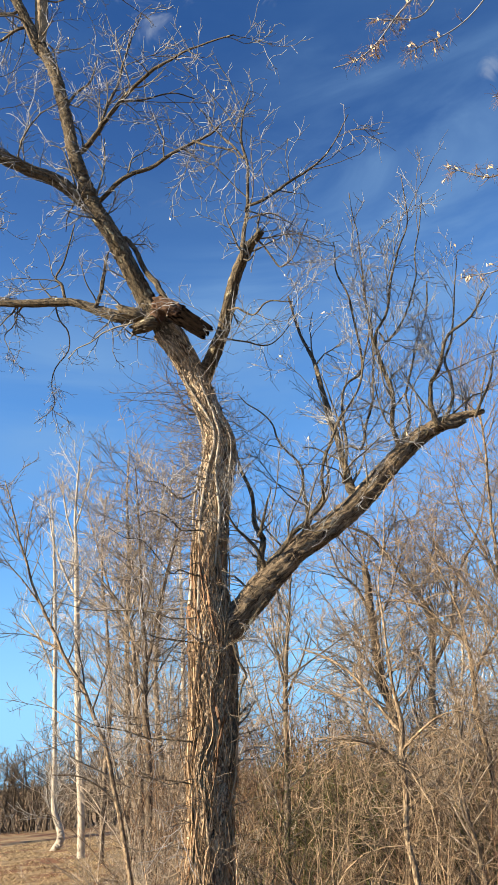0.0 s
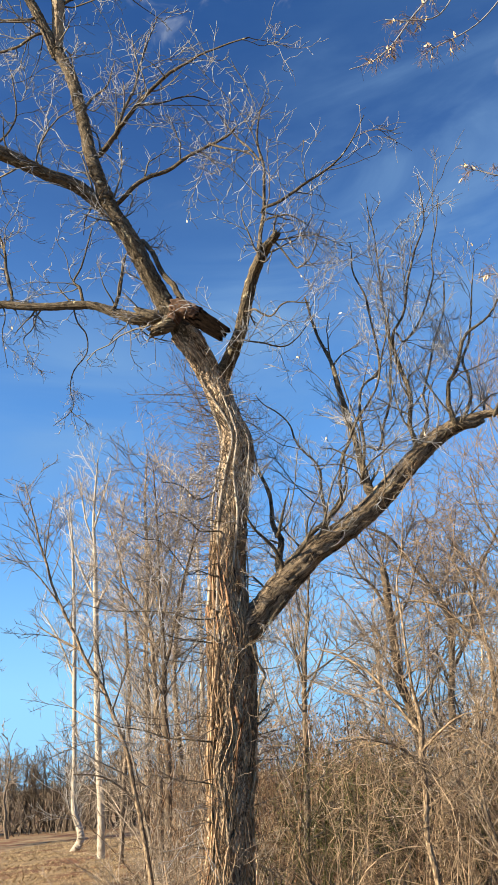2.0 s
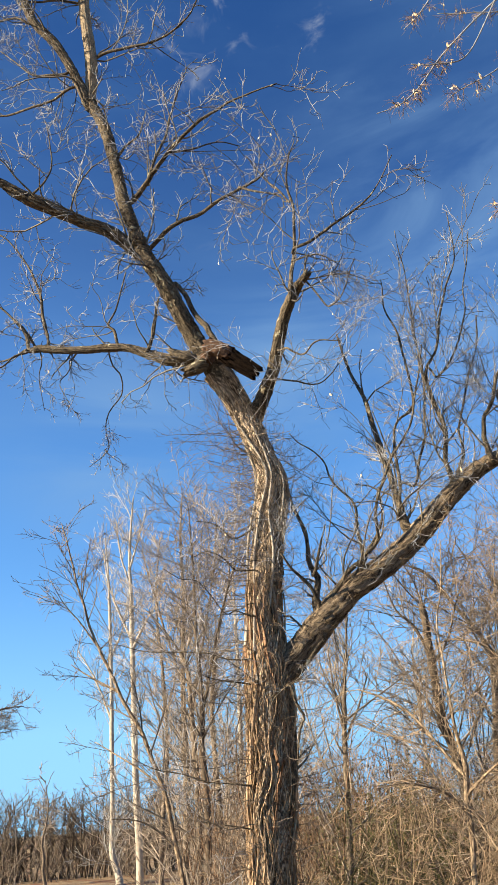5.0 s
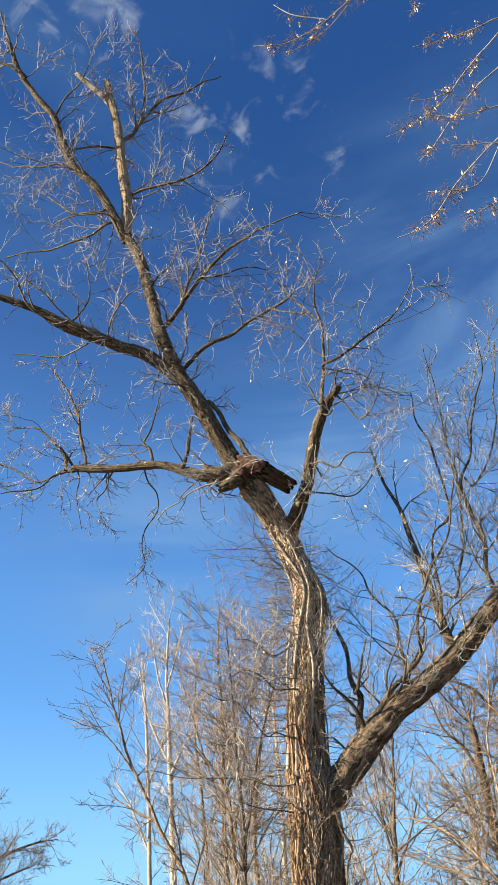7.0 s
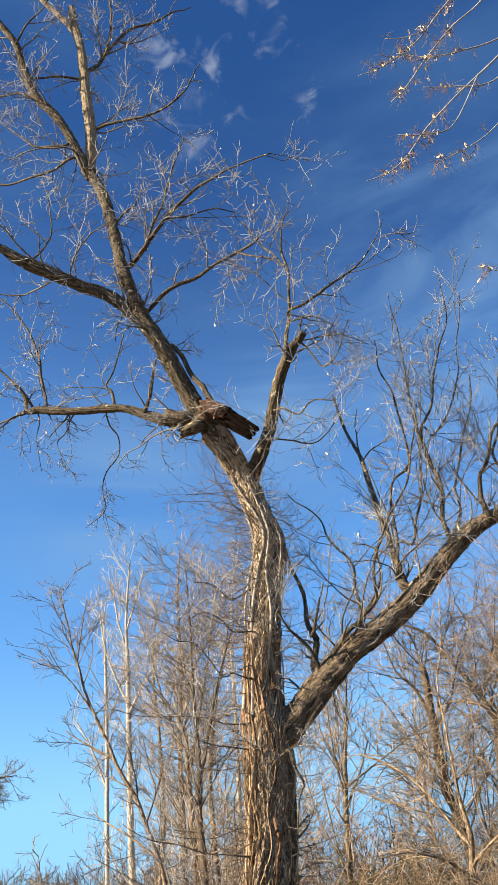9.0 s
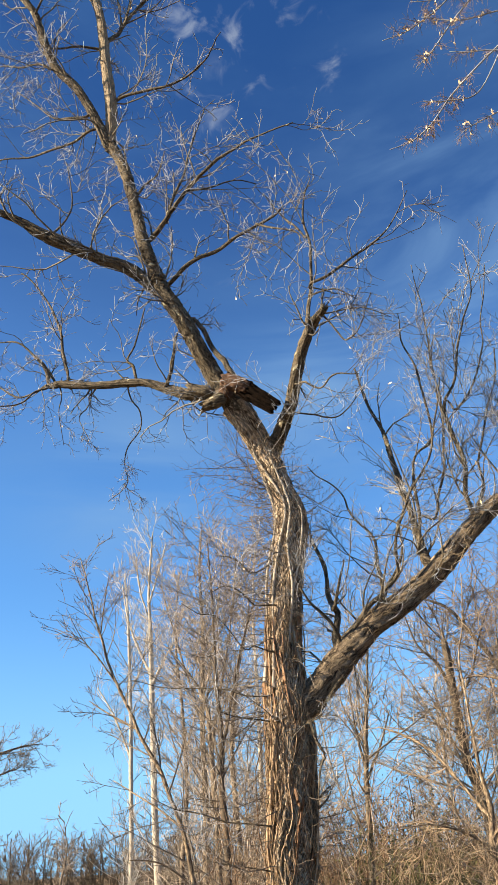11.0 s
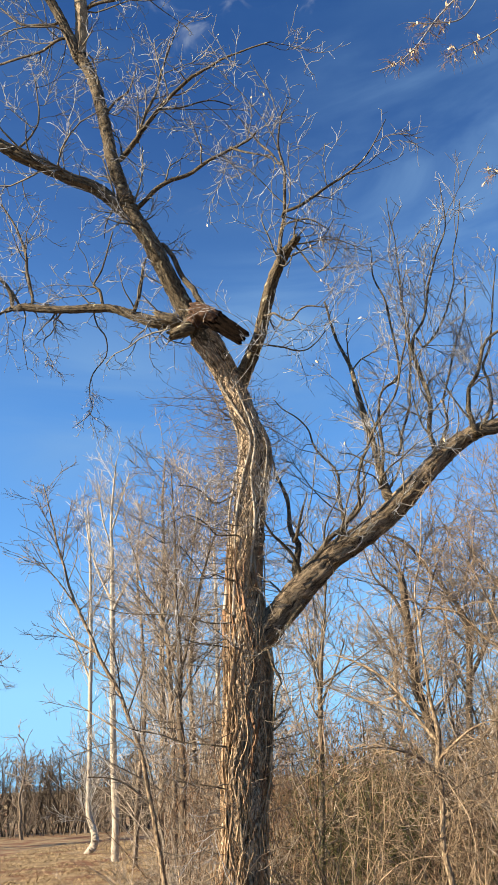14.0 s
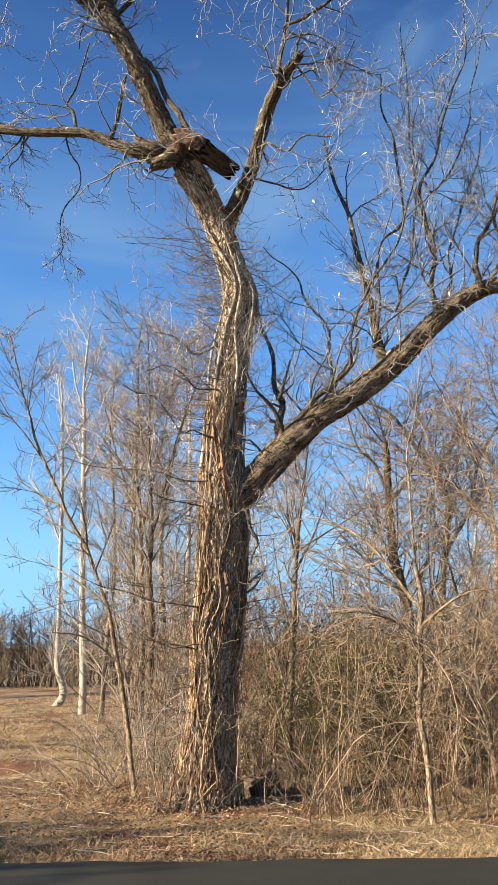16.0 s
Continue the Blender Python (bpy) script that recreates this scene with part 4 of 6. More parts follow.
for i in range(2300):
    z0 = 4.7 * rng.random() ** 1.15
    l = vine_line(6, z0, z0 + rng.uniform(0.06, 0.3), rng.uniform(2.4, 6.6), rng.normal(0, 1.0), rng.uniform(-0.004, 0.03))
    flakes.append(l)
flakes = np.array(flakes)
part("bark_flakes", make_mesh("bark_flakes", [tube_arrays(flakes, rng.uniform(0.003, 0.013, (len(flakes), 1)) * np.array([0.3, 0.9, 1.0, 1.1, 0.8, 0.25]), 5, 0.2, 0.35)], VINE), tree, "frayed flakes of loose bark", kind="stuff")


def curls(first, away, n, long):
    """Thin threads that leave the bark and curl at random."""
    k = 11
    d = unit(away + rng.normal(0, 0.7, first.shape))
    out = np.empty((n, k, 3))
    out[:, 0] = first
    ll = rng.uniform(*long, n)
    for j in range(1, k):
        d = unit(d + rng.normal(0, 0.36, d.shape) - away * 0.16)
        out[:, j] = out[:, j - 1] + d * (ll / (k - 1))[:, None]
    return tube_arrays(out, rng.uniform(0.002, 0.0045, (n, 1)) * np.linspace(1, 0.5, k), 3)


n = 430
z = 7.6 * rng.random(n)
c, r = trunk_axis(z)
a = rng.uniform(2.3, 7.0, n)
out = np.stack([np.cos(a), np.sin(a), 0 * a], -1)
chunks = [curls(np.stack([c[:, 0], c[:, 1], z], -1) + out * r[:, None] * 0.95, out, n, (0.2, 0.9))]
for at_limb, n in ((RIGHT_LIMB, 150), (LEADER, 50)):
    c = curve_points(at_limb, 80)
    pick = rng.integers(0, 62, n)
    out = unit(np.stack([rng.normal(0, 1, n), -np.abs(rng.normal(0, 1, n)), rng.normal(0, 1, n)], -1))
    chunks.append(curls(c[pick, :3] + out * c[pick, 3:4] * 0.45, out, n, (0.2, 0.8)))
part("vine_threads", make_mesh("vine_threads", chunks, TAN_TWIG), tree, "pale thin curling vine threads", kind="stuff")
# short shoots that stand out from the vines and turn up at their ends
n = 380
z = np.where(rng.random(n) < 0.45, rng.uniform(4.4, 7.4, n), rng.uniform(0.8, 7.0, n))
c, r = trunk_axis(z)
a = np.where(rng.random(n) < 0.6, rng.normal(math.pi + 0.15, 0.7, n), rng.normal(5.6, 0.9, n))
first = np.stack([c[:, 0] + r * np.cos(a), c[:, 1] + r * np.sin(a), z], -1)
d = np.stack([np.cos(a), np.sin(a), rng.normal(-0.05, 0.25, n)], -1)
shoots = np.empty((n, 9, 3))
shoots[:, 0] = first
long = np.where(rng.random(n) < 0.45, rng.uniform(0.6, 1.4, n), rng.uniform(0.2, 0.6, n)) * np.where(np.cos(a) < -0.2, 1.0, 0.7)
bend = rng.normal(0, 0.07, (n, 3)) + np.array([0, 0, 0.035])
for j in range(1, 9):
    d = unit(d + bend + rng.normal(0, 0.15, d.shape))
    shoots[:, j] = shoots[:, j - 1] + d * (long / 8)[:, None]
sr = rng.uniform(0.003, 0.0075, (n, 1)) * np.linspace(1, 0.45, 9)
s2, s2r = sprout(shoots, sr, 1500, 0.25, 1.0, 50, 0.15, 0.55, 0.6, 6, 0.24, 0.09, 0.0024)
s3, s3r = sprout(s2, s2r, 2000, 0.25, 1.0, 46, 0.06, 0.22, 0.7, 4, 0.24, 0.06, 0.002)
part("vine_shoots", make_mesh("vine_shoots", [tube_arrays(shoots, sr, 4), tube_arrays(s2, s2r, 3), tube_arrays(s3, s3r, 3)], SHOOT), tree, "thin grey-brown dead vine shoots", kind="stuff")

# a few dry leaves that still hang on the twigs
tips = np.concatenate(TIPS)
tips = tips[rng.choice(len(tips), 170, replace=False)]
down = unit(rng.normal(0, 0.4, tips.shape) + np.array([0, 0, -1.0]))
wide = unit(np.cross(down, rng.normal(size=tips.shape)))
ls = rng.uniform(0.035, 0.075, (len(tips), 1))
lv = np.stack([tips, tips + down * ls * 0.5 - wide * ls * 0.22, tips + down * ls, tips + down * ls * 0.5 + wide * ls * 0.22], 1).reshape(-1, 3)
part("dry_leaves", make_mesh("dry_leaves", [(lv, np.arange(len(lv)).reshape(-1, 4))], SEED, False, False), tree, "few pale dry leaves hanging on the twigs", kind="stuff")

# the broken log that lodges in the fork: a lump of rotten wood, and a slab of bark that juts from it, coloured near
# black for shade
log = thing("broken_log", (-1.03, 10.2, 8.13), "broken rotten brown log lodged in the tree's fork", "log")


def lump(name, at, along, size, mat, seed, sink):
    """An uneven lump of broken wood, drawn out along one way, with a rough crust on top."""
    k, sides = 46, 56
    a = unit(np.array(along, float))
    b = unit(np.cross(a, np.array([0, 1.0, 0])))
    c = np.cross(a, b)
    th, ph = np.linspace(0.02, math.pi - 0.02, k)[:, None], np.linspace(0, 2 * math.pi, sides, endpoint=False)[None]
    d = np.stack([np.cos(th) + 0 * ph, np.sin(th) * np.cos(ph), np.sin(th) * np.sin(ph)], -1)
    d = np.sign(d) * np.abs(d) ** 0.65
    world = d[..., :1] * a * size[0] + d[..., 1:2] * b * size[1] + d[..., 2:] * c * size[2]
    crust = np.clip(world[..., 2:] / size[1], 0, 1)
    grain = np.stack([world @ a * 5, world @ b * 22, world @ c * 22], -1)
    swell = 1 + 0.1 * vnoise(world * 9 + seed, seed)[..., None] + (0.06 + 0.22 * crust) * vnoise(grain * 1.6, seed + 1)[..., None] + sink * vnoise(world * 26, seed + 2)[..., None]
    v = np.array(at) + world * swell
    i = np.arange(k * sides).reshape(k, sides)
    j = np.roll(i, -1, 1)
    q = np.stack([i[:-1], j[:-1], j[1:], i[1:]], -1).reshape(-1, 4)
    return make_mesh(name, [(v.reshape(-1, 3), q, world.reshape(-1, 3) * 1.0)], mat)


def bark_slab(name, start, end, across, wide, thick, bow, mat, splits):
    """A curved slab of bark with ribs along it, split and jagged at its ends."""
    k, m = 50, 40
    start, end = np.array(start, float), np.array(end, float)
    way = unit(end - start)
    w = unit(np.array(across, float) - (np.array(across, float) @ way) * way)
    n = np.cross(way, w)
    n = n if n[1] < 0 else -n
    v = np.linspace(-1, 1, m)
    tear = np.repeat(rng.uniform(0, 1, splits), -(-m // splits))[:m]
    far = np.linalg.norm(end - start)
    s = np.linspace(0, 1, k)[:, None] * (far - 0.11 * tear - 0.02 * rng.random(m)) + 0.05 * np.roll(tear, 3) * (1 - np.linspace(0, 1, k)[:, None])
    half = wide * (1 - 0.18 * (s / far)) * (1 + 0.06 * vnoise(np.stack([s * 9, s * 0, s * 0], -1)))
    rib = 0.02 * vnoise(np.stack([s * 5, np.broadcast_to(v * 7, s.shape), s * 0], -1), 6) + 0.012 * vnoise(np.stack([s * 16, np.broadcast_to(v * 16, s.shape), s * 0], -1), 7)
    groove = -0.025 * (np.abs(np.sin(4.2 * v + 0.8 * vnoise(np.stack([s * 4, s * 0, s * 0 + 5], -1)))) < 0.22)
    top = start + s[..., None] * way + (half * v)[..., None] * w + (bow * (1 - v ** 2) + rib + groove)[..., None] * n
    back = start + s[..., None] * way + (half * v * 0.97)[..., None] * w + (bow * (1 - v ** 2) - thick + 0.5 * rib)[..., None] * n
    ring = np.concatenate([top, back[:, ::-1]], axis=1)
    ring = np.concatenate([ring[:1].mean(1, keepdims=True) + 0 * ring[:1], ring, ring[-1:].mean(1, keepdims=True) - 0.05 * way + 0 * ring[:1]])
    kk, mm = ring.shape[:2]
    i = np.arange(kk * mm).reshape(kk, mm)
    j = np.roll(i, -1, 1)
    q = np.stack([i[:-1], j[:-1], j[1:], i[1:]], -1).reshape(-1, 4)
    bark = np.stack([ring @ w, ring @ n, ring @ way], -1)
    return make_mesh(name, [(ring.reshape(-1, 3), q, bark.reshape(-1, 3))], mat)


part("wood_core", lump("wood_core", (-1.0, 10.12, 8.13), (0.8, 0, -0.45), (0.22, 0.105, 0.11), WOOD, 3, 0.14), log, "rotten brown split wood")
part("wood_core", lump("wood_core", (-1.17, 10.3, 8.12), (0.5, 0.2, 0.55), (0.13, 0.1, 0.1), WOOD, 8, 0.16), log, "crumbling brown wood")
part("bark_plate", bark_slab("bark_plate", (-0.98, 10.14, 8.12), (-0.4, 10.12, 7.6), (0.5, -0.55, 0.75), 0.14, 0.08, 0.06, PLATE, 7), log, "ragged slab of bark, its colour darkened for shade")
part("bark_plate", bark_slab("bark_plate", (-1.16, 10.1, 8.3), (-0.72, 10.12, 8.02), (0.4, 0.5, 0.7), 0.12, 0.05, 0.05, PLATE, 5), log, "ragged slab of bark, its colour darkened for shade")

# no real stump: a dark mound added where brush shades a hollow
stump = thing("stump", (-0.3, 11.5, 0.0), "dark mound standing in for a shaded hollow in the brush", "stump")
part("shade_mound", lump("shade_mound", (-0.3, 11.5, 0.06), (0.95, 0.1, 0.2), (0.2, 0.17, 0.17), DARK, 21, 0.14), stump)

# ---- smaller trees ----
BARKS = {"brown": (TAN, DARK_TWIG), "pale": (PALE, PALE_TWIG), "grey": (GREY, GREY_TWIG), "dark": (DARK, DARK_TWIG), "tan": (TAN, TAN_TWIG)}


def small_tree(name, label, bark, style, rmin, more, scale, *limbs, group=""):
    first = limbs[0][0]
    t = thing(name, (first[0], first[1], -0.03), label, "tree", group)
    for i, points in enumerate(limbs):
        pts = [(points[0][0], points[0][1], -0.08, points[0][3] * 1.08)] + list(points) if i == 0 and points[0][2] > 0.08 else list(points)
        if i == 0 and points[0][2] <= 0.08:
            pts[0] = (*points[0][:2], -0.08, points[0][3])
        limb(t, style, pts, *BARKS[bark], name="trunk" if i == 0 else "limb", rmin=rmin, more=more, scale=scale, t0=0.2 if i == 0 else 0.1)
    return t


small_tree("birch_tree", "slender birch with pale whitish bark on the field edge", "pale", "birch", 0.0062, 0.95, 1.15,
           ((-6.84, 29, -0.06, 0.272), (-6.83, 29, 1.19, 0.24), (-6.91, 29, 2.92, 0.227), (-6.97, 29, 4.74, 0.214), (-7, 29, 6.65, 0.199), (-7.04, 29, 8.67, 0.184), (-7.07, 29, 10.15, 0.146), (-7.12, 29, 11.47, 0.106), (-7.05, 29, 12.83, 0.087), (-6.95, 29, 14.04, 0.044)),
           ((-7.01, 29, 8.15, 0.102), (-6.46, 28.67, 8.96, 0.081), (-5.87, 28.33, 9.65, 0.061), (-5.49, 28, 10.15, 0.04)),
           ((-7.03, 29, 8.46, 0.102), (-7.63, 29.33, 9.65, 0.084), (-8.11, 29.67, 10.87, 0.065), (-8.45, 30, 12.38, 0.044)),
           ((-7.1, 29, 11.14, 0.085), (-6.76, 29, 12.34, 0.064), (-6.44, 29, 13.47, 0.044)),
           ((-7.11, 29, 10.59, 0.063), (-7.45, 29, 11.73, 0.064), (-7.64, 29, 13.12, 0.043)))
small_tree("birch_tree", "pale birch with a crooked foot on the field edge", "pale", "birch", 0.0078, 0.95, 1.15,
           ((-9.69, 36, -0.01, 0.317), (-9.38, 36, 0.37, 0.318), (-9.43, 36, 0.83, 0.274), (-9.67, 36, 1.6, 0.231), (-9.66, 36, 3.32, 0.188), (-9.7, 36, 5.58, 0.193), (-9.72, 36, 7.96, 0.174), (-9.79, 36, 10.48, 0.153), (-9.9, 36, 13.14, 0.105), (-10.07, 36, 15.1, 0.053)),
           ((-9.72, 36, 6.76, 0.098), (-10.44, 36, 8.51, 0.075), (-11.24, 36, 9.83, 0.051)),
           ((-9.75, 36, 9.45, 0.101), (-9.21, 36, 10.68, 0.077), (-8.96, 36, 12.24, 0.052)))
small_tree("tree", "thin grey-brown bare tree in the grove", "grey", "tree", 0.0065, 0.9, 1.15,
           ((-3.81, 21, 0.61, 0.158), (-3.72, 21, 3.1, 0.152), (-3.73, 21, 5.14, 0.13), (-3.64, 21, 7.34, 0.09), (-3.66, 21, 9.25, 0.062), (-3.56, 21, 10.59, 0.032)),
           ((-3.71, 21, 5.28, 0.072), (-4.08, 21, 6.47, 0.059), (-4.52, 21, 8.05, 0.046), (-4.75, 21, 9.03, 0.031)),
           ((-3.65, 21, 7.04, 0.06), (-3.21, 21, 8.24, 0.046), (-3.03, 21, 9.53, 0.031)))
small_tree("tree", "thin grey-brown bare tree in the grove", "grey", "tree", 0.0059, 0.9, 1.15,
           ((-3.12, 19, 0.57, 0.131), (-3.1, 19, 2.35, 0.123), (-3.17, 19, 4.15, 0.116), (-3.25, 19, 5.31, 0.092), (-3.6, 19, 6, 0.053), (-4.14, 19, 6.73, 0.027)),
           ((-3.16, 19, 4.27, 0.077), (-2.89, 19, 5.67, 0.066), (-2.55, 19, 7.29, 0.041), (-2.36, 19, 8.88, 0.028)))
small_tree("tree", "dark slender bare tree in the grove", "dark", "tree", 0.0054, 0.9, 1.15,
           ((-2.73, 17.5, 0.55, 0.142), (-2.65, 17.5, 2.27, 0.136), (-2.72, 17.5, 3.36, 0.117), (-2.68, 17.5, 4.16, 0.107), (-2.74, 17.5, 5.6, 0.074), (-2.75, 17.5, 7.14, 0.051), (-2.8, 17.5, 8.65, 0.026)),
           ((-2.68, 17.5, 4.04, 0.071), (-2.45, 17.5, 4.97, 0.06), (-2.1, 17.5, 6.3, 0.037), (-1.66, 17.5, 7.57, 0.026)))
small_tree("tree", "thin pale-barked tree at the field edge", "pale", "tree", 0.0074, 0.9, 1.15,
           ((-2.87, 24, 0.37, 0.15), (-2.76, 24, 2.46, 0.14), (-2.68, 24, 4.72, 0.129), (-2.64, 24, 6.66, 0.1), (-2.62, 24, 8.92, 0.069), (-2.4, 24, 11.14, 0.036)))
small_tree("tree", "thin grey-brown bare tree in the grove", "grey", "tree", 0.0062, 0.9, 1.15,
           ((-2.77, 20, 0.37, 0.124), (-2.78, 20, 2.35, 0.117), (-2.85, 20, 4.51, 0.109), (-2.6, 20, 6.27, 0.07), (-2.26, 20, 7.7, 0.043), (-2.34, 20, 9.25, 0.03)))
small_tree("tree", "thin grey-brown bare tree in the grove", "grey", "tree", 0.0081, 0.9, 1.15,
           ((-5.5, 26, 0.44, 0.147), (-5.41, 26, 2.25, 0.134), (-5.22, 26, 4.33, 0.122), (-5.29, 26, 6.57, 0.09), (-5.47, 26, 8.8, 0.074), (-5.3, 26, 11.16, 0.038)),
           ((-5.27, 26, 5.17, 0.07), (-4.84, 26, 6.54, 0.054), (-4.36, 26, 7.95, 0.037)))
small_tree("sapling", "slender grey-brown sapling that leans over beside the great trunk", "brown", "tree", 0.0032, 0.8, 0.55,
           ((-1.86, 11.56, -0.01, 0.075), (-1.95, 11.56, 0.6, 0.07), (-2.09, 11.56, 1.47, 0.066), (-2.25, 11.56, 2.24, 0.062), (-2.53, 11.56, 2.97, 0.057), (-2.88, 11.56, 3.62, 0.05), (-3.17, 11.56, 4.25, 0.043), (-3.42, 11.56, 4.9, 0.036), (-3.58, 11.56, 5.44, 0.028), (-3.69, 11.56, 5.85, 0.02), (-3.79, 11.56, 6.25, 0.012)),
           ((-2.11, 11.56, 1.55, 0.024), (-2.28, 11.45, 1.74, 0.022), (-2.52, 11.3, 1.9, 0.018), (-2.83, 11, 1.94, 0.014)),
           ((-2.26, 11.56, 2.28, 0.037), (-2.54, 11.7, 2.5, 0.03), (-2.95, 11.8, 2.78, 0.023), (-3.3, 11.9, 3.0, 0.012)),
           ((-2.86, 11.56, 3.58, 0.034), (-3.1, 11.6, 3.72, 0.028), (-3.4, 11.65, 3.9, 0.02), (-3.62, 11.7, 4.08, 0.01)),
           ((-3.15, 11.56, 4.2, 0.03), (-3.42, 11.5, 4.6, 0.022), (-3.66, 11.4, 4.9, 0.016), (-3.84, 11.3, 5.25, 0.009)),
           ((-3.44, 11.56, 4.95, 0.024), (-3.4, 11.6, 5.45, 0.018), (-3.32, 11.6, 5.95, 0.01)))
small_tree("sapling", "straight thin grey sapling behind the thicket", "grey", "tree", 0.0040, 1.26, 1.15,
           ((0.02, 13, 0.3, 0.095), (0.07, 13, 1.17, 0.09), (0.14, 13, 1.93, 0.084), (0.19, 13, 2.73, 0.077), (0.28, 13, 3.56, 0.062), (0.38, 13, 4.18, 0.045), (0.49, 13, 4.9, 0.028)),
           ((0.21, 13, 2.81, 0.043), (0.46, 13, 3.29, 0.035), (0.67, 13, 3.79, 0.018)),
           ((0.22, 13, 2.89, 0.043), (0.13, 13, 3.58, 0.035), (0.1, 13, 4.2, 0.018)))
small_tree("tree", "young tan-barked tree tangled with vines at the road", "tan", "vine", 0.0029, 1.26, 1,
           ((1.39, 9.46, -0.01, 0.069), (1.38, 9.46, 0.31, 0.061), (1.37, 9.46, 0.67, 0.062), (1.34, 9.46, 0.93, 0.062), (1.34, 9.46, 1.14, 0.058), (1.38, 9.46, 1.47, 0.059), (1.39, 9.46, 1.8, 0.069), (1.44, 9.46, 2.14, 0.06), (1.4, 9.46, 2.48, 0.037), (1.39, 9.46, 2.9, 0.028), (1.39, 9.46, 3.32, 0.024), (1.4, 9.46, 3.69, 0.019), (1.52, 9.46, 4.07, 0.015), (1.61, 9.46, 4.65, 0.01)),
           ((1.41, 9.46, 2.05, 0.046), (1.31, 9.55, 2.2, 0.041), (1.13, 9.64, 2.51, 0.036), (0.95, 9.72, 2.77, 0.03), (0.66, 9.81, 2.98, 0.025), (0.42, 9.9, 3.09, 0.013)),
           ((1.39, 9.46, 1.63, 0.028), (1.27, 9.32, 1.81, 0.025), (1.07, 9.18, 1.92, 0.022), (0.78, 9.04, 1.99, 0.016), (0.45, 8.9, 1.96, 0.011)),
           ((1.4, 9.46, 1.85, 0.04), (1.66, 9.31, 2.06, 0.028), (1.86, 9.15, 2.16, 0.022), (2.11, 9, 2.17, 0.011)))
small_tree("tree", "dark dead tree with a broken top", "dark", "tree", 0.0045, 1.26, 1.15,
           ((1.96, 14.5, 0.1, 0.158), (2.04, 14.5, 1.23, 0.155), (2.03, 14.5, 2.18, 0.15), (1.93, 14.5, 2.81, 0.153), (1.85, 14.5, 3.19, 0.145), (1.84, 14.5, 3.86, 0.138), (1.83, 14.5, 4.35, 0.139), (1.84, 14.5, 4.86, 0.131), (1.82, 14.5, 5.14, 0.102)),
           ((1.81, 14.5, 4.3, 0.07), (1.62, 14.5, 4.78, 0.05), (1.36, 14.5, 5.11, 0.031), (1.22, 14.5, 5.65, 0.021)),
           ((1.83, 14.5, 4.06, 0.059), (2.19, 14.5, 4.52, 0.04), (2.43, 14.5, 5.12, 0.03), (2.79, 14.5, 5.83, 0.021)))
small_tree("tree", "tan vine-hung tree with an arching limb", "tan", "vine", 0.0033, 1.26, 1,
           ((2.6, 10.8, 0.34, 0.083), (2.65, 10.8, 0.99, 0.085), (2.61, 10.8, 1.49, 0.082), (2.6, 10.8, 1.87, 0.083), (2.56, 10.8, 2.21, 0.073), (2.59, 10.8, 2.68, 0.063), (2.58, 10.8, 3.1, 0.052), (2.36, 10.8, 3.3, 0.041), (2.11, 10.8, 3.62, 0.036), (1.76, 10.8, 3.74, 0.024), (1.5, 10.8, 3.71, 0.012)),
           ((2.59, 10.8, 2.64, 0.046), (2.81, 10.8, 3.01, 0.035), (3.08, 10.8, 3.28, 0.023), (3.41, 10.8, 3.47, 0.012)),
           ((2.6, 10.8, 3.03, 0.035), (2.56, 10.8, 3.54, 0.03), (2.41, 10.8, 4.08, 0.024), (2.19, 10.8, 4.57, 0.018), (1.96, 10.8, 5.08, 0.012)))
small_tree("tree", "thin grey-brown bare tree in the grove", "grey", "tree", 0.0035, 1.26, 1,
           ((2.33, 11.3, -0.34, 0.072), (2.29, 11.3, 0.04, 0.066), (2.29, 11.3, 0.54, 0.06), (2.33, 11.3, 1.11, 0.048), (2.3, 11.3, 1.64, 0.041), (2.43, 11.3, 2.32, 0.028), (2.39, 11.3, 3.02, 0.021), (2.51, 11.3, 3.75, 0.015)),
           ((2.33, 11.3, 1.18, 0.034), (2.6, 11.3, 1.63, 0.028), (2.87, 11.3, 2.24, 0.014)))
small_tree("tree", "thin grey-brown bare tree in the grove", "grey", "tree", 0.0033, 1.26, 1,
           ((2.39, 10.6, -0.26, 0.067), (2.31, 10.6, 0.14, 0.062), (2.26, 10.6, 0.66, 0.056), (2.19, 10.6, 1.11, 0.044), (2.18, 10.6, 1.51, 0.032), (2.28, 10.6, 2.01, 0.026), (2.46, 10.6, 2.59, 0.013)))
small_tree("tree", "dark forked bare tree within the thicket", "dark", "tree", 0.0051, 1.26, 1.15,
           ((2.53, 16.5, -0.21, 0.14), (2.8, 16.5, 1.34, 0.135), (2.98, 16.5, 2.82, 0.13), (3.19, 16.5, 4.08, 0.123), (3.17, 16.5, 4.7, 0.102), (2.72, 16.5, 5.49, 0.069), (2.24, 16.5, 6.25, 0.059), (1.63, 16.5, 6.56, 0.036), (1.17, 16.5, 6.72, 0.024)),
           ((3.09, 16.5, 3.44, 0.088), (3.6, 16.5, 4.27, 0.067), (3.91, 16.5, 5.27, 0.057), (4.54, 16.5, 6.29, 0.035), (4.84, 16.5, 7.27, 0.024)))
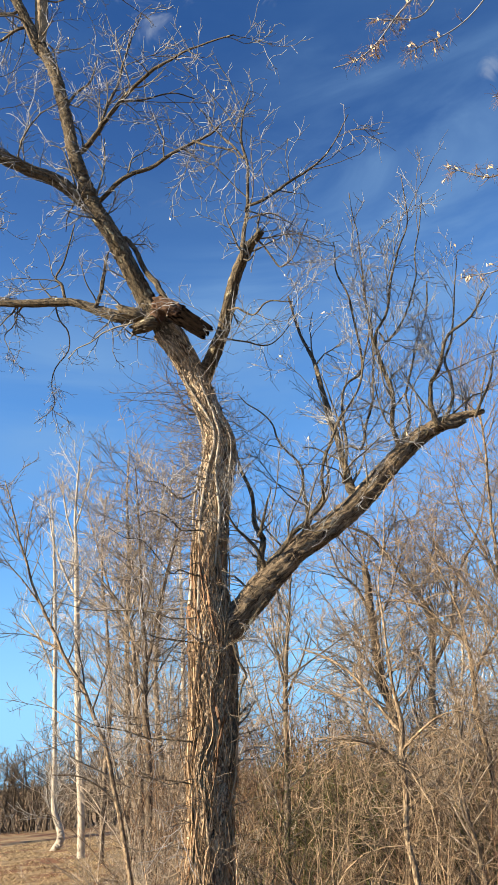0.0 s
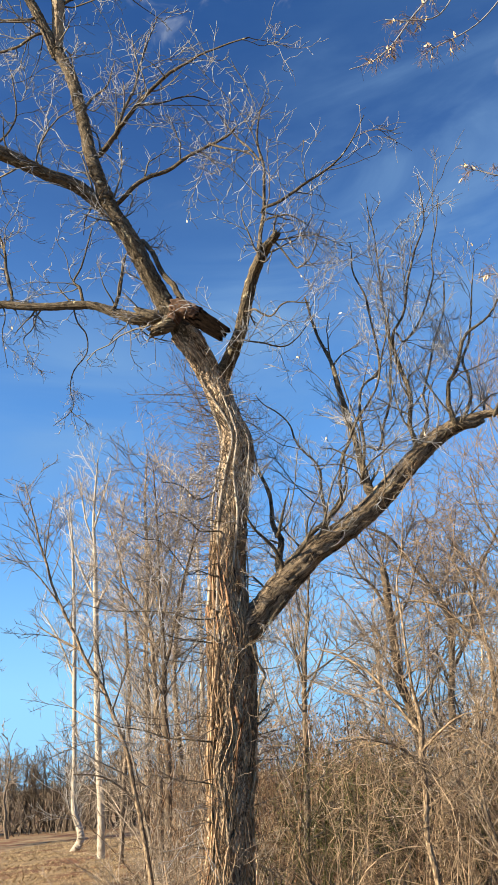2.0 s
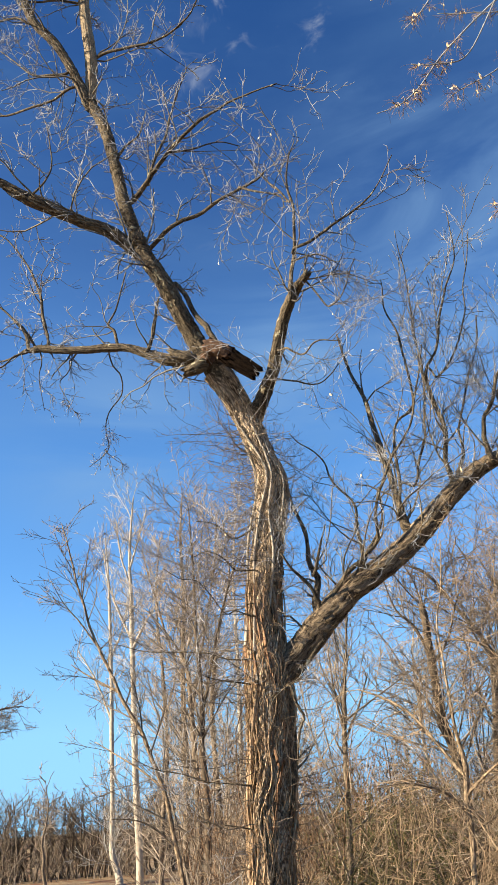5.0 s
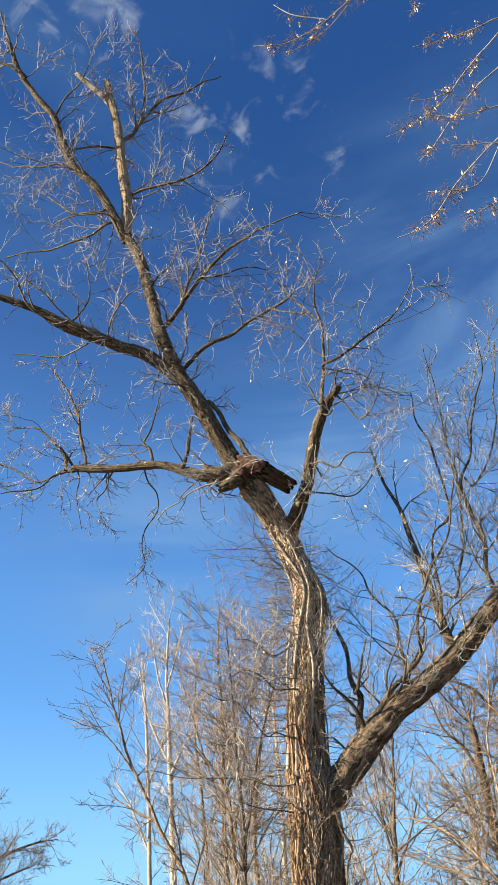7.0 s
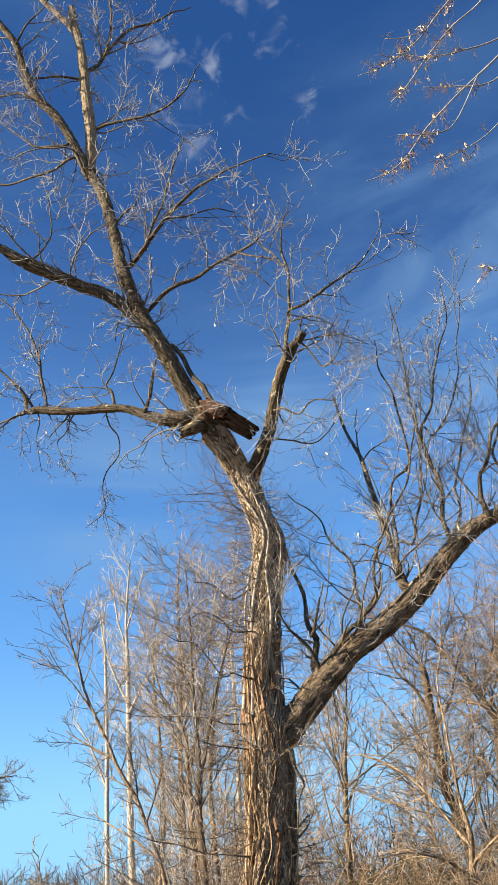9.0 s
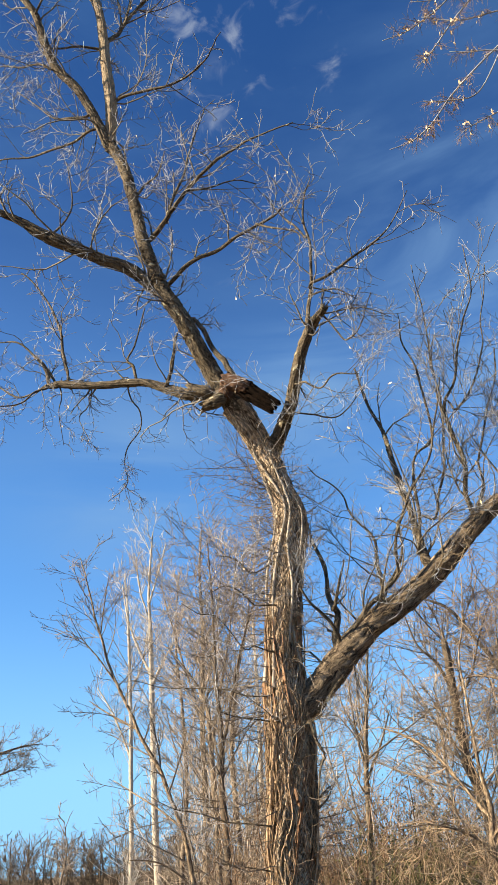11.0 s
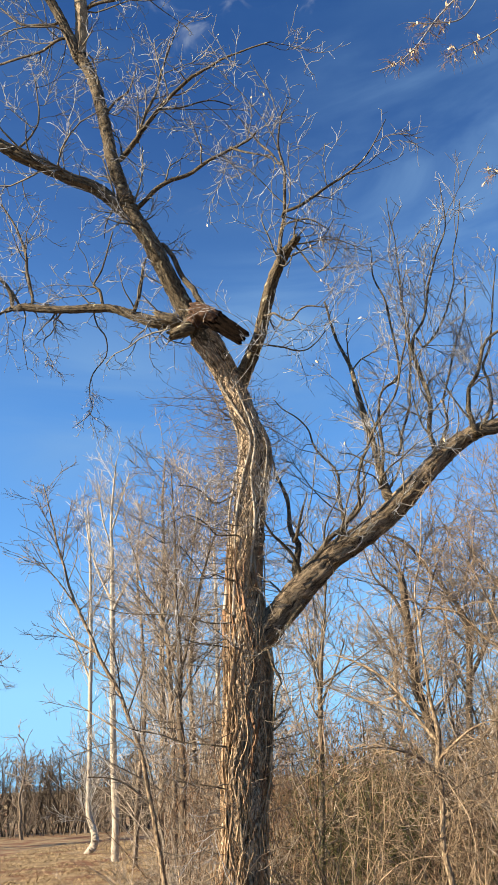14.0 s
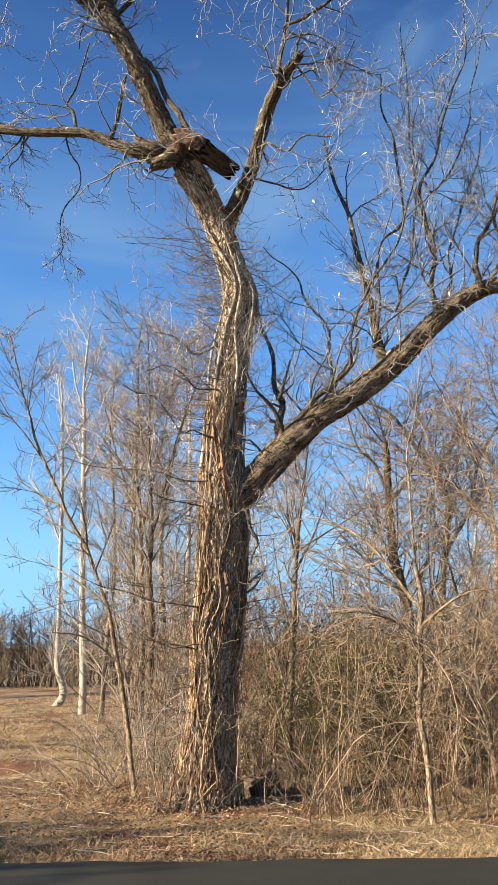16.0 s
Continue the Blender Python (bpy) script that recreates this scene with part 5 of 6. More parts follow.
small_tree("tree", "tall thin tan tree with upright whips", "tan", "tree", 0.0043, 1.26, 1.15,
           ((3.51, 14, -0.03, 0.118), (3.74, 14, 1.27, 0.114), (3.91, 14, 2.52, 0.1), (4.04, 14, 3.87, 0.085), (4.06, 14, 4.84, 0.068), (4.12, 14, 5.86, 0.05), (4.24, 14, 6.94, 0.041), (4.31, 14, 7.85, 0.032), (4.59, 14, 8.67, 0.022)),
           ((4.06, 14, 4.45, 0.058), (3.82, 14, 5.22, 0.049), (3.6, 14, 5.91, 0.03), (3.56, 14, 6.56, 0.02)),
           ((4.06, 14, 4.94, 0.049), (4.43, 14, 5.84, 0.03), (4.5, 14, 6.69, 0.02)))
small_tree("tree", "thin pale-barked tree at the field edge", "pale", "tree", 0.0068, 1.26, 1.15,
           ((2, 22, -0.35, 0.108), (2.15, 22, 1.37, 0.111), (2.21, 22, 2.55, 0.1), (2.17, 22, 3.37, 0.087), (2.17, 22, 4.51, 0.074), (2.2, 22, 5.54, 0.045), (2.42, 22, 6.75, 0.031)))
small_tree("tree", "thin pale-barked tree at the field edge", "pale", "tree", 0.0059, 1.26, 1.15,
           ((3.48, 19, -0.42, 0.104), (3.47, 19, 0.41, 0.094), (3.56, 19, 1.49, 0.084), (3.83, 19, 2.62, 0.074), (4.21, 19, 3.79, 0.063), (4.41, 19, 5.04, 0.039), (4.78, 19, 6.35, 0.027)))

for x, y, lean, h, w in ((3.15, 10.7, -0.12, 3.4, 0.06), (3.55, 11.2, 0.1, 4.2, 0.07), (1.9, 11.9, 0.06, 3.6, 0.05), (2.85, 11.8, -0.2, 3.9, 0.055), (3.9, 10.6, -0.15, 3.2, 0.05)):
    small_tree("sapling", "crooked tan sapling standing in the roadside thicket", "tan", "vine", 0.0031, 0.8, 0.8,
               [(x + lean * h * f + 0.12 * math.sin(5 * f + x * 7), y + 0.1 * math.sin(4 * f + x), h * f, w * (1 - 0.75 * f)) for f in (0.02, 0.2, 0.4, 0.6, 0.8, 1.0)], group="roadside saplings")


# ---- woods and undergrowth ----
def grown_tree(height, width, rmin, twig_more=1.0, style="tree"):
    """Tubes of a whole bare tree about the origin: trunk, boughs, and young wood."""
    k = 14
    line = np.zeros((1, k, 3))
    line[0, :, 2] = np.linspace(-0.1, height * 0.9, k)
    line[0, 1:, :2] = np.cumsum(rng.normal(0, height * 0.012, (k - 1, 2)), axis=0)
    r = (width * np.linspace(1, 0.12, k))[None]
    boughs, br = sprout(line, r, int(8 + height * 1.5), 0.22, 1.0, 42, height * 0.22, height * 0.5, 0.5, 7, 0.16, 0.07, rmin * 2.5, 0.2, 0.25, 0.55)
    tw = young_wood(boughs, br, style, rmin, 0.1, twig_more, max(0.7, height / 9), 2)
    return [tube_arrays(line, r, 7, 0.08), tube_arrays(boughs, br, 4)], tw


def wood_kind(name, label, height, width, rmin, more, bark):
    """A bare tree in two parts; the first stands where it is built, the others are copies."""
    big, tw = grown_tree(height, width, rmin, more)
    t = thing(name, (0, 0, 0), label, "tree", "bare woodland trees")
    tr = part("trunk", make_mesh("trunk", big, BARKS[bark][0]), t)
    part("twigs", make_mesh("twigs", tw, BARKS[bark][1]), tr, kind="stuff")
    return t


def plant(kinds, places):
    used = set()
    for x, y, s, *which in places:
        src = kinds[which[0] if which else int(rng.integers(4))]
        m = Matrix.Translation((x, y, float(verge_height(np.array(x), np.array(y))) - 0.02)) @ Matrix.Rotation(rng.uniform(0, 6.28), 4, "Z")
        if src.name not in used:
            used.add(src.name)
            src.scale = (s, s, s)
            src.matrix_basis = m @ Matrix.Diagonal((s, s, s, 1))
        else:
            c = copy_thing(src, m)
            c.matrix_basis = m @ Matrix.Diagonal((s, s, s, 1))


far_kinds = [wood_kind("woodland_tree", "bare grey-brown woodland tree, distant or added out of view for shade", h, 0.09 + h * 0.006, 0.013, 0.24, b)
             for h, b in ((7.5, "grey"), (8.5, "dark"), (6.5, "grey"), (8.0, "tan"))]
places = []
for i in range(24):
    y = rng.uniform(36, 58)
    places.append((rng.uniform(-0.16, 0.42) * y, y, rng.uniform(0.5, 0.8)))
for i in range(34):
    y = rng.uniform(68, 86)
    places.append((rng.uniform(-0.50, -0.18) * y, y, rng.uniform(0.6, 0.95), 1))
# the first eight are added out of view, to shade verge and road
places += [(-17.2, 0.8, 1.15, 1), (-16.2, 3.6, 1.1, 1), (-19.5, 1.2, 1.2, 1), (-18.0, 2.6, 1.1, 1), (-18.8, 2.7, 1.18, 1), (-17.0, 1.6, 1.15, 1), (-20.0, 2.3, 1.15, 1), (-18.0, 0.8, 1.2, 1), (-17.5, 13.5, 1.2), (-27.5, 55.0, 1.4, 1), (-21.5, 62.0, 1.0)]
plant(far_kinds, places)


def spreading_tree(at, height):
    """A broad-crowned bare tree: a short trunk, limbs that arch outwards and a fine round outline."""
    t = thing("tree", (*at, 0.0), "broad round-crowned bare dark tree standing out in the field", "tree")
    limb(t, None, [(*at, -0.1, 0.75), (at[0] + 0.1, at[1], height * 0.15, 0.6), (at[0] - 0.1, at[1], height * 0.35, 0.45), (at[0], at[1] + 0.2, height * 0.6, 0.25), (at[0] + 0.3, at[1], height * 0.85, 0.08)], DARK, DARK_TWIG, name="trunk")
    for i in range(11):
        a, e = i * 2.4 + rng.normal(0, 0.2), rng.uniform(0.25, 1.1)
        z0 = height * rng.uniform(0.22, 0.5)
        reach = height * (0.58 - 0.16 * e)
        pts = []
        for f in np.linspace(0, 1, 6):
            out = reach * math.cos(e) * f
            pts.append((at[0] + out * math.cos(a) + rng.normal(0, 0.18) * f, at[1] + out * math.sin(a), z0 + reach * math.sin(e) * (1.35 * f - 0.45 * f * f) + rng.normal(0, 0.15) * f, 0.3 * (1 - 0.86 * f)))
        limb(t, "tree", pts, DARK, DARK_TWIG, rmin=0.011, more=0.8, scale=1.25, t0=0.25)


spreading_tree((-24.2, 45.5), 15.5)


def stems(n, xr, yr, h, lean, rmin, r0, away=None):
    """Upright crooked stems of brush over a stretch of ground."""
    x, y = rng.uniform(*xr, n), rng.uniform(*yr, n)
    if away is not None:
        keep = away(x, y)
        x, y = x[keep], y[keep]
        n = len(x)
    k = 9
    hh = rng.uniform(*h, n)
    p = on_ground(x, y) - np.array([0, 0, 0.03])
    d = unit(np.stack([rng.normal(0, lean, n), rng.normal(0, lean, n), np.ones(n)], -1))
    out = np.empty((n, k, 3))
    out[:, 0] = p
    for j in range(1, k):
        d = unit(d + rng.normal(0, 0.13, (n, 3)))
        out[:, j] = out[:, j - 1] + d * (hh / (k - 1))[:, None]
    return out, (rng.uniform(*r0, n)[:, None] * np.linspace(1, 0.35, k)).clip(rmin)


def brush(name, label, mat, n, xr, yr, h, rmin, r0, lean=0.25, more=(4, 3), away=None):
    l, r = stems(n, xr, yr, h, lean, rmin, r0, away)
    m = float(np.mean(h))
    b, br = sprout(l, r, int(len(l) * more[0]), 0.1, 1.0, 45, m * 0.15, m * 0.45, 0.6, 5, 0.2, 0.03, rmin, 0.012)
    c, cr = sprout(b, br, int(len(b) * more[1]), 0.15, 1.0, 45, m * 0.06, m * 0.2, 0.7, 3, 0.22, 0.02, rmin, 0.008)
    tagged(new(name, make_mesh(name, [tube_arrays(l, r, 4), tube_arrays(b, br, 3), tube_arrays(c, cr, 3)], mat)), label, "brush", kind="stuff")


def off_trunk(x, y):
    """Clear of the great trunk's front, of the open turf and of the view to the birches."""
    return (np.hypot(x + 0.86, y - 10.8) > 0.55) & (y > 9.75 + 0.35 * np.clip(0.4 - x, 0, 6)) & (x > np.where(y < 14, -2.0, -0.178 * y))


brush("thicket", "tan tangle of bare winter brush beside the road", TAN_TWIG, 160, (0.0, 5.2), (9.9, 13.0), (1.0, 2.9), 0.0024, (0.004, 0.009), 0.3, (5, 4), off_trunk)
brush("thicket", "low brown tangle of bare stems along the thicket's edge", BRUSH, 110, (0.15, 5.2), (9.6, 10.7), (0.5, 1.7), 0.0024, (0.003, 0.007), 0.4, (5, 4))
brush("thicket", "low tan tangle of dead stems along the thicket's edge", TAN_TWIG, 60, (0.15, 5.2), (9.55, 10.4), (0.4, 1.3), 0.0024, (0.003, 0.006), 0.45, (5, 3))
brush("thicket", "dense brown bare undergrowth behind the trunk", BRUSH, 380, (-4.6, 8.5), (12.6, 19.0), (1.2, 3.6), 0.0045, (0.008, 0.018), 0.25, (5, 4), off_trunk)
brush("privet_thicket", "olive-green half-bare shrubs within the thicket", OLIVE, 150, (-0.6, 3.6), (11.6, 15.5), (0.7, 2.6), 0.003, (0.005, 0.011), 0.3, (6, 5), off_trunk)
brush("thicket", "brown brush at the foot of the woods", BRUSH, 400, (-7.5, 14.0), (19.0, 36.0), (1.6, 4.4), 0.0085, (0.012, 0.024), 0.22, (5, 4), off_trunk)
brush("thicket", "grey-brown brush at the edge of the far field", DARK_TWIG, 300, (-44.0, -8.0), (66.0, 73.0), (1.5, 4.2), 0.02, (0.02, 0.04), 0.3, (5, 4))
brush("thicket", "dark dense bare woods beyond the field", DARK, 330, (-52.0, -12.0), (72.0, 80.0), (3.0, 7.5), 0.03, (0.04, 0.08), 0.35, (6, 4))
brush("thicket", "brown wall of far bare woods", BRUSH, 200, (-10.0, 36.0), (62.0, 72.0), (3.0, 7.0), 0.024, (0.025, 0.05), 0.25, (5, 3))
brush("thicket", "brown haze of far bare woods behind the thicket", BRUSH, 270, (-13.0, 26.0), (40.0, 58.0), (3.0, 6.0), 0.018, (0.02, 0.04), 0.25, (5, 3), off_trunk)
brush("thicket", "pale grey tangle of tall thin saplings at the field edge", GREY_TWIG, 110, (-6.2, -0.8), (17.0, 30.0), (3.0, 8.0), 0.0055, (0.012, 0.03), 0.16, (10, 6), off_trunk)
brush("thicket", "thin tan saplings round the great trunk", TAN_TWIG, 40, (-3.2, 0.2), (11.4, 13.2), (0.8, 3.0), 0.0026, (0.004, 0.010), 0.2, (4, 3), off_trunk)
brush("thicket", "low pale tan tangle of dead stems behind the great trunk", GREY_TWIG, 170, (-2.9, -0.7), (11.9, 16.0), (0.4, 1.8), 0.0028, (0.004, 0.009), 0.45, (5, 4))


def canes(n, xr, yr, h, droop):
    """Long arching canes that rise and bow over."""
    x, y = rng.uniform(*xr, n), rng.uniform(*yr, n)
    k = 13
    p = on_ground(x, y) - np.array([0, 0, 0.03])
    d = unit(np.stack([rng.normal(0, 0.35, n), rng.normal(-0.1, 0.3, n), np.ones(n)], -1))
    hh = rng.uniform(*h, n)
    out = np.empty((n, k, 3))
    out[:, 0] = p
    for j in range(1, k):
        d = unit(d + rng.normal(0, 0.09, (n, 3)) + d * np.array([1, 1, 0]) * 0.12 - np.array([0, 0, droop]) * j / k)
        out[:, j] = out[:, j - 1] + d * (hh / (k - 1))[:, None]
    out[:, 1:, 2] = np.maximum(out[:, 1:, 2], 0.05)
    r = rng.uniform(0.003, 0.007, n)[:, None] * np.linspace(1, 0.4, k)
    b, br = sprout(out, r, n * 6, 0.2, 1.0, 45, 0.2, 0.8, 0.7, 5, 0.2, 0.0, 0.0024)
    return [tube_arrays(out, r, 4), tube_arrays(b, br, 3)]


tagged(new("arching_canes", make_mesh("arching_canes", canes(120, (0.1, 5.0), (9.95, 12.6), (1.1, 3.1), 0.28), TAN_TWIG)), "pale tan arching canes and vines in a tangle", "brush", kind="stuff")
tagged(new("arching_canes", make_mesh("arching_canes", canes(60, (-2.6, -0.2), (11.3, 13.0), (0.8, 2.2), 0.25), SHOOT)), "thin brown arching canes beside the trunk", "brush", kind="stuff")


# ---- the seed-bearing tree that reaches in from the side ----
seed_tree = thing("seed_tree", (5.2, -0.1, -0.02), "bare tree with dangling dry winged seed clusters on its twigs", "tree")
limb(seed_tree, None, [(5.2, -0.1, -0.1, 0.36), (5.15, -0.05, 1.5, 0.29), (5.1, 0.0, 3.2, 0.25), (5.0, 0.1, 4.6, 0.21), (5.2, -0.1, 7.0, 0.13), (5.3, -0.2, 9.5, 0.03)], GREY, GREY_TWIG, name="trunk")


def seed_branch(*points):
    """A drooping branchlet with fine stalks and a few winged seeds along it."""
    me, line, r = limb_mesh("branchlet", [(*p[:3], p[3] * 0.62) for p in points], TWIG, 6, 0.04, 0.04)
    ob = part("branchlet", me, seed_tree)
    n = max(6, int(len(line[0]) * 0.8))
    spur, sr = sprout(line, r, n, 0.35, 0.93, 50, 0.03, 0.16, 0.6, 4, 0.15, -0.02, 0.0016, 0.003)
    stalk, kr = sprout(spur, sr, n * 5, 0.3, 1.0, 45, 0.05, 0.16, 0.4, 4, 0.18, -0.22, 0.001, 0.0012, 0.8)
    part("stalks", make_mesh("stalks", [tube_arrays(spur, sr, 4), tube_arrays(stalk, kr, 3)], STALK), ob, "fine brown hanging stalks", kind="stuff")
    pick = np.repeat(rng.choice(len(spur), max(2, len(spur) // 4), replace=False), 4)
    p = spur[pick, -1] + rng.normal(0, 0.008, (len(pick), 3))
    d = unit(rng.normal(0, 0.45, p.shape) + np.array([0, 0, -1.0]))
    w = unit(np.cross(d, rng.normal(size=d.shape)))
    s = rng.uniform(0.022, 0.042, (len(p), 1))
    f = np.cross(d, w) * s * 0.12
    v = np.stack([p, p + d * s * 0.45 - w * s * 0.16 + f, p + d * s * 1.1 - w * s * 0.05, p + d * s * 0.75 + w * s * 0.2 + f], 1).reshape(-1, 3)
    part("winged_seeds", make_mesh("winged_seeds", [(v, np.arange(len(v)).reshape(-1, 4))], SEED, False, False), ob, "dry straw-coloured winged seeds", kind="stuff")


seed_limb = limb(seed_tree, None, ((5.05, 0.05, 4, 0.17), (4.6, 1.6, 5.6, 0.14), (4, 3, 6.8, 0.12), (3.19, 4, 10.23, 0.121), (2.81, 4, 8.82, 0.089), (2.49, 4, 7.58, 0.063), (2.23, 4, 6.62, 0.041)), GREY, GREY_TWIG)
seed_branch((3.16, 4, 10.12, 0.055), (1.98, 4, 9.88, 0.044), (1.31, 4, 9.46, 0.037), (1.04, 4, 9.08, 0.031), (0.74, 4, 8.75, 0.026), (0.51, 4, 8.61, 0.02), (0.3, 4, 8.53, 0.015), (0.08, 4, 8.6, 0.008))
seed_branch((0.78, 4, 8.78, 0.018), (0.65, 4, 8.89, 0.016), (0.46, 4, 9.03, 0.016), (0.31, 4, 9.26, 0.008))
seed_branch((0.97, 4, 8.95, 0.021), (0.75, 4, 8.65, 0.018), (0.55, 4, 8.47, 0.015), (0.34, 4, 8.39, 0.007))
seed_branch((2.9, 4, 9.09, 0.046), (2.33, 4, 8.35, 0.034), (1.98, 4, 7.91, 0.028), (1.8, 4, 7.68, 0.025), (1.61, 4, 7.43, 0.023), (1.39, 4, 7.2, 0.018), (1.18, 4, 7.05, 0.013), (1.01, 4, 7, 0.007))
seed_branch((1.6, 4, 7.41, 0.018), (1.42, 4, 7.36, 0.013), (1.27, 4, 7.38, 0.007))
seed_branch((2.72, 4, 8.47, 0.044), (2.17, 4, 7.79, 0.028), (1.83, 4, 7.41, 0.022), (1.56, 4, 7.1, 0.018), (1.35, 4, 6.81, 0.013), (1.2, 4, 6.65, 0.006))
seed_branch((2.45, 4, 7.44, 0.031), (2.07, 4, 7.15, 0.022), (1.76, 4, 7.08, 0.017), (1.54, 4, 7.09, 0.013), (1.34, 4, 7.18, 0.007))
seed_branch((2.93, 4, 9.29, 0.041), (2.41, 4, 8.46, 0.029), (2.08, 4, 8.25, 0.024), (1.86, 4, 8.16, 0.019), (1.62, 4, 8.11, 0.014), (1.41, 4, 8.09, 0.007))
seed_branch((2.44, 4, 7.36, 0.04), (1.96, 4, 6.89, 0.026), (1.64, 4, 6.56, 0.021), (1.41, 4, 6.32, 0.02), (1.2, 4, 6.04, 0.016), (1.05, 4, 5.91, 0.012), (0.89, 4, 5.87, 0.006))
seed_branch((1.87, 4, 6.8, 0.017), (1.59, 4, 6.31, 0.016), (1.36, 4, 6.26, 0.012), (1.2, 4, 6.29, 0.006))
seed_branch((2.39, 4, 7.22, 0.026), (2, 4, 6.74, 0.017), (1.67, 4, 6.7, 0.013), (1.46, 4, 6.73, 0.006))
seed_branch((2.27, 4, 6.75, 0.025), (1.86, 4, 6.22, 0.016), (1.51, 4, 5.98, 0.012), (1.39, 4, 5.94, 0.006))
seed_branch((1.98, 4, 9.88, 0.027), (1.74, 4, 9.32, 0.018), (1.59, 4, 8.91, 0.013), (1.52, 4, 8.65, 0.008))
seed_branch((2.33, 4, 5.34, 0.021), (2.08, 4, 5.01, 0.017), (1.79, 4, 4.86, 0.015), (1.67, 4, 4.85, 0.014), (1.56, 4, 4.92, 0.01), (1.47, 4, 4.99, 0.005))
seed_branch((2.14, 4, 4.53, 0.02), (1.93, 4, 4.31, 0.016), (1.66, 4, 4.19, 0.013), (1.54, 4, 4.17, 0.01), (1.44, 4, 4.16, 0.005))
seed_branch((2.47, 4, 5.96, 0.019), (2.23, 4, 5.69, 0.015), (1.98, 4, 5.53, 0.011), (1.86, 4, 5.51, 0.005))


# small leaves that the privet still holds
n = 9000
at = np.stack([rng.normal(0.95, 0.7, n), rng.normal(12.7, 0.8, n), np.abs(rng.normal(1.2, 0.6, n)) + 0.1], -1)
ax, ay = unit(rng.normal(size=(n, 3))), unit(rng.normal(size=(n, 3)))
ls = rng.uniform(0.012, 0.026, (n, 1))
lv = np.stack([at - ax * ls, at - ay * ls * 0.5, at + ax * ls, at + ay * ls * 0.5], 1).reshape(-1, 3)
tagged(new("privet_leaves", make_mesh("privet_leaves", [(lv, np.arange(n * 4).reshape(-1, 4))], OLIVE, False, False)), "sparse olive-green leaves held in the shrubs", "leaves", kind="stuff")

# ---- litter and grass on the verge ----
def strewn(n, xr, yr, size, slope=0.5):
    """Small curled leaves lying on the turf."""
    x, y = rng.uniform(*xr, n), ROAD_EDGE + 0.02 + (yr[1] - yr[0]) * rng.random(n) ** 1.4
    p = on_ground(x, y)
    a = rng.uniform(0, 6.28, n)
    s = rng.uniform(*size, n)
    u = np.stack([np.cos(a), np.sin(a), rng.normal(0, slope * 0.5, n)], -1) * s[:, None]
    w = np.stack([-np.sin(a), np.cos(a), rng.normal(0, slope, n)], -1) * (s * rng.uniform(0.35, 0.8, n))[:, None]
    up = np.stack([np.zeros(n), np.zeros(n), s * rng.uniform(0.1, 0.5, n)], -1)
    base = p + np.array([0, 0, 0.012])
    v = np.stack([base - u, base - w * 0.9 + up * 0.6, base + u * 1.1 + up, base + w * 0.9 + up * 0.4], 1)
    return v.reshape(-1, 3), np.arange(n * 4).reshape(-1, 4)


def blades(n, xr, yr, h, power=1.3, wide=0.003):
    x, y = rng.uniform(*xr, n), yr[0] + (yr[1] - yr[0]) * rng.random(n) ** power
    clump = np.round(x * 3 + np.sin(y * 2.2)) * 12.9898 + np.round(y * 3) * 78.233
    tall = 0.35 + 0.9 * np.abs(np.modf(np.sin(clump) * 43758.5)[0])
    thin = 0.5 + 0.45 * np.sin(1.7 * x + 0.7 + np.sin(2.3 * y)) * np.sin(1.9 * y + 2 + np.sin(1.6 * x)) + np.where((x < 0.3) & (y > 9.2) & (y < 16), -0.3, 0.25) + 0.4 * (y < 8.9)
    keep = rng.random(n) < np.clip(thin, 0.06, 1)
    x, y, tall = x[keep], y[keep], tall[keep]
    n = len(x)
    p = on_ground(x, y)
    a = rng.uniform(0, 6.28, n)
    hh = rng.uniform(*h, n) * tall
    side = np.stack([np.cos(a), np.sin(a), np.zeros(n)], -1) * wide * rng.uniform(0.6, 1.5, n)[:, None] * np.clip(y / 11, 1, 3)[:, None]
    lean = np.stack([rng.normal(0, 0.9, n), rng.normal(0, 0.9, n), rng.uniform(0.25, 0.95, n)], -1) * hh[:, None]
    tip = p + lean
    v = np.stack([p - side, p + side, tip + side * 0.3, tip - side * 0.3], 1)
    return v.reshape(-1, 3), np.arange(n * 4).reshape(-1, 4)


tagged(new("dry_grass", make_mesh("dry_grass", [blades(72000, (-5.5, 6.0), (8.1, 13.0), (0.03, 0.10)), blades(90000, (-14.0, -1.2), (10.5, 48.0), (0.04, 0.09), 1.5, 0.005)], STRAW, False, False)),
       "dry straw-coloured winter grass on the verge", "grass", kind="stuff")
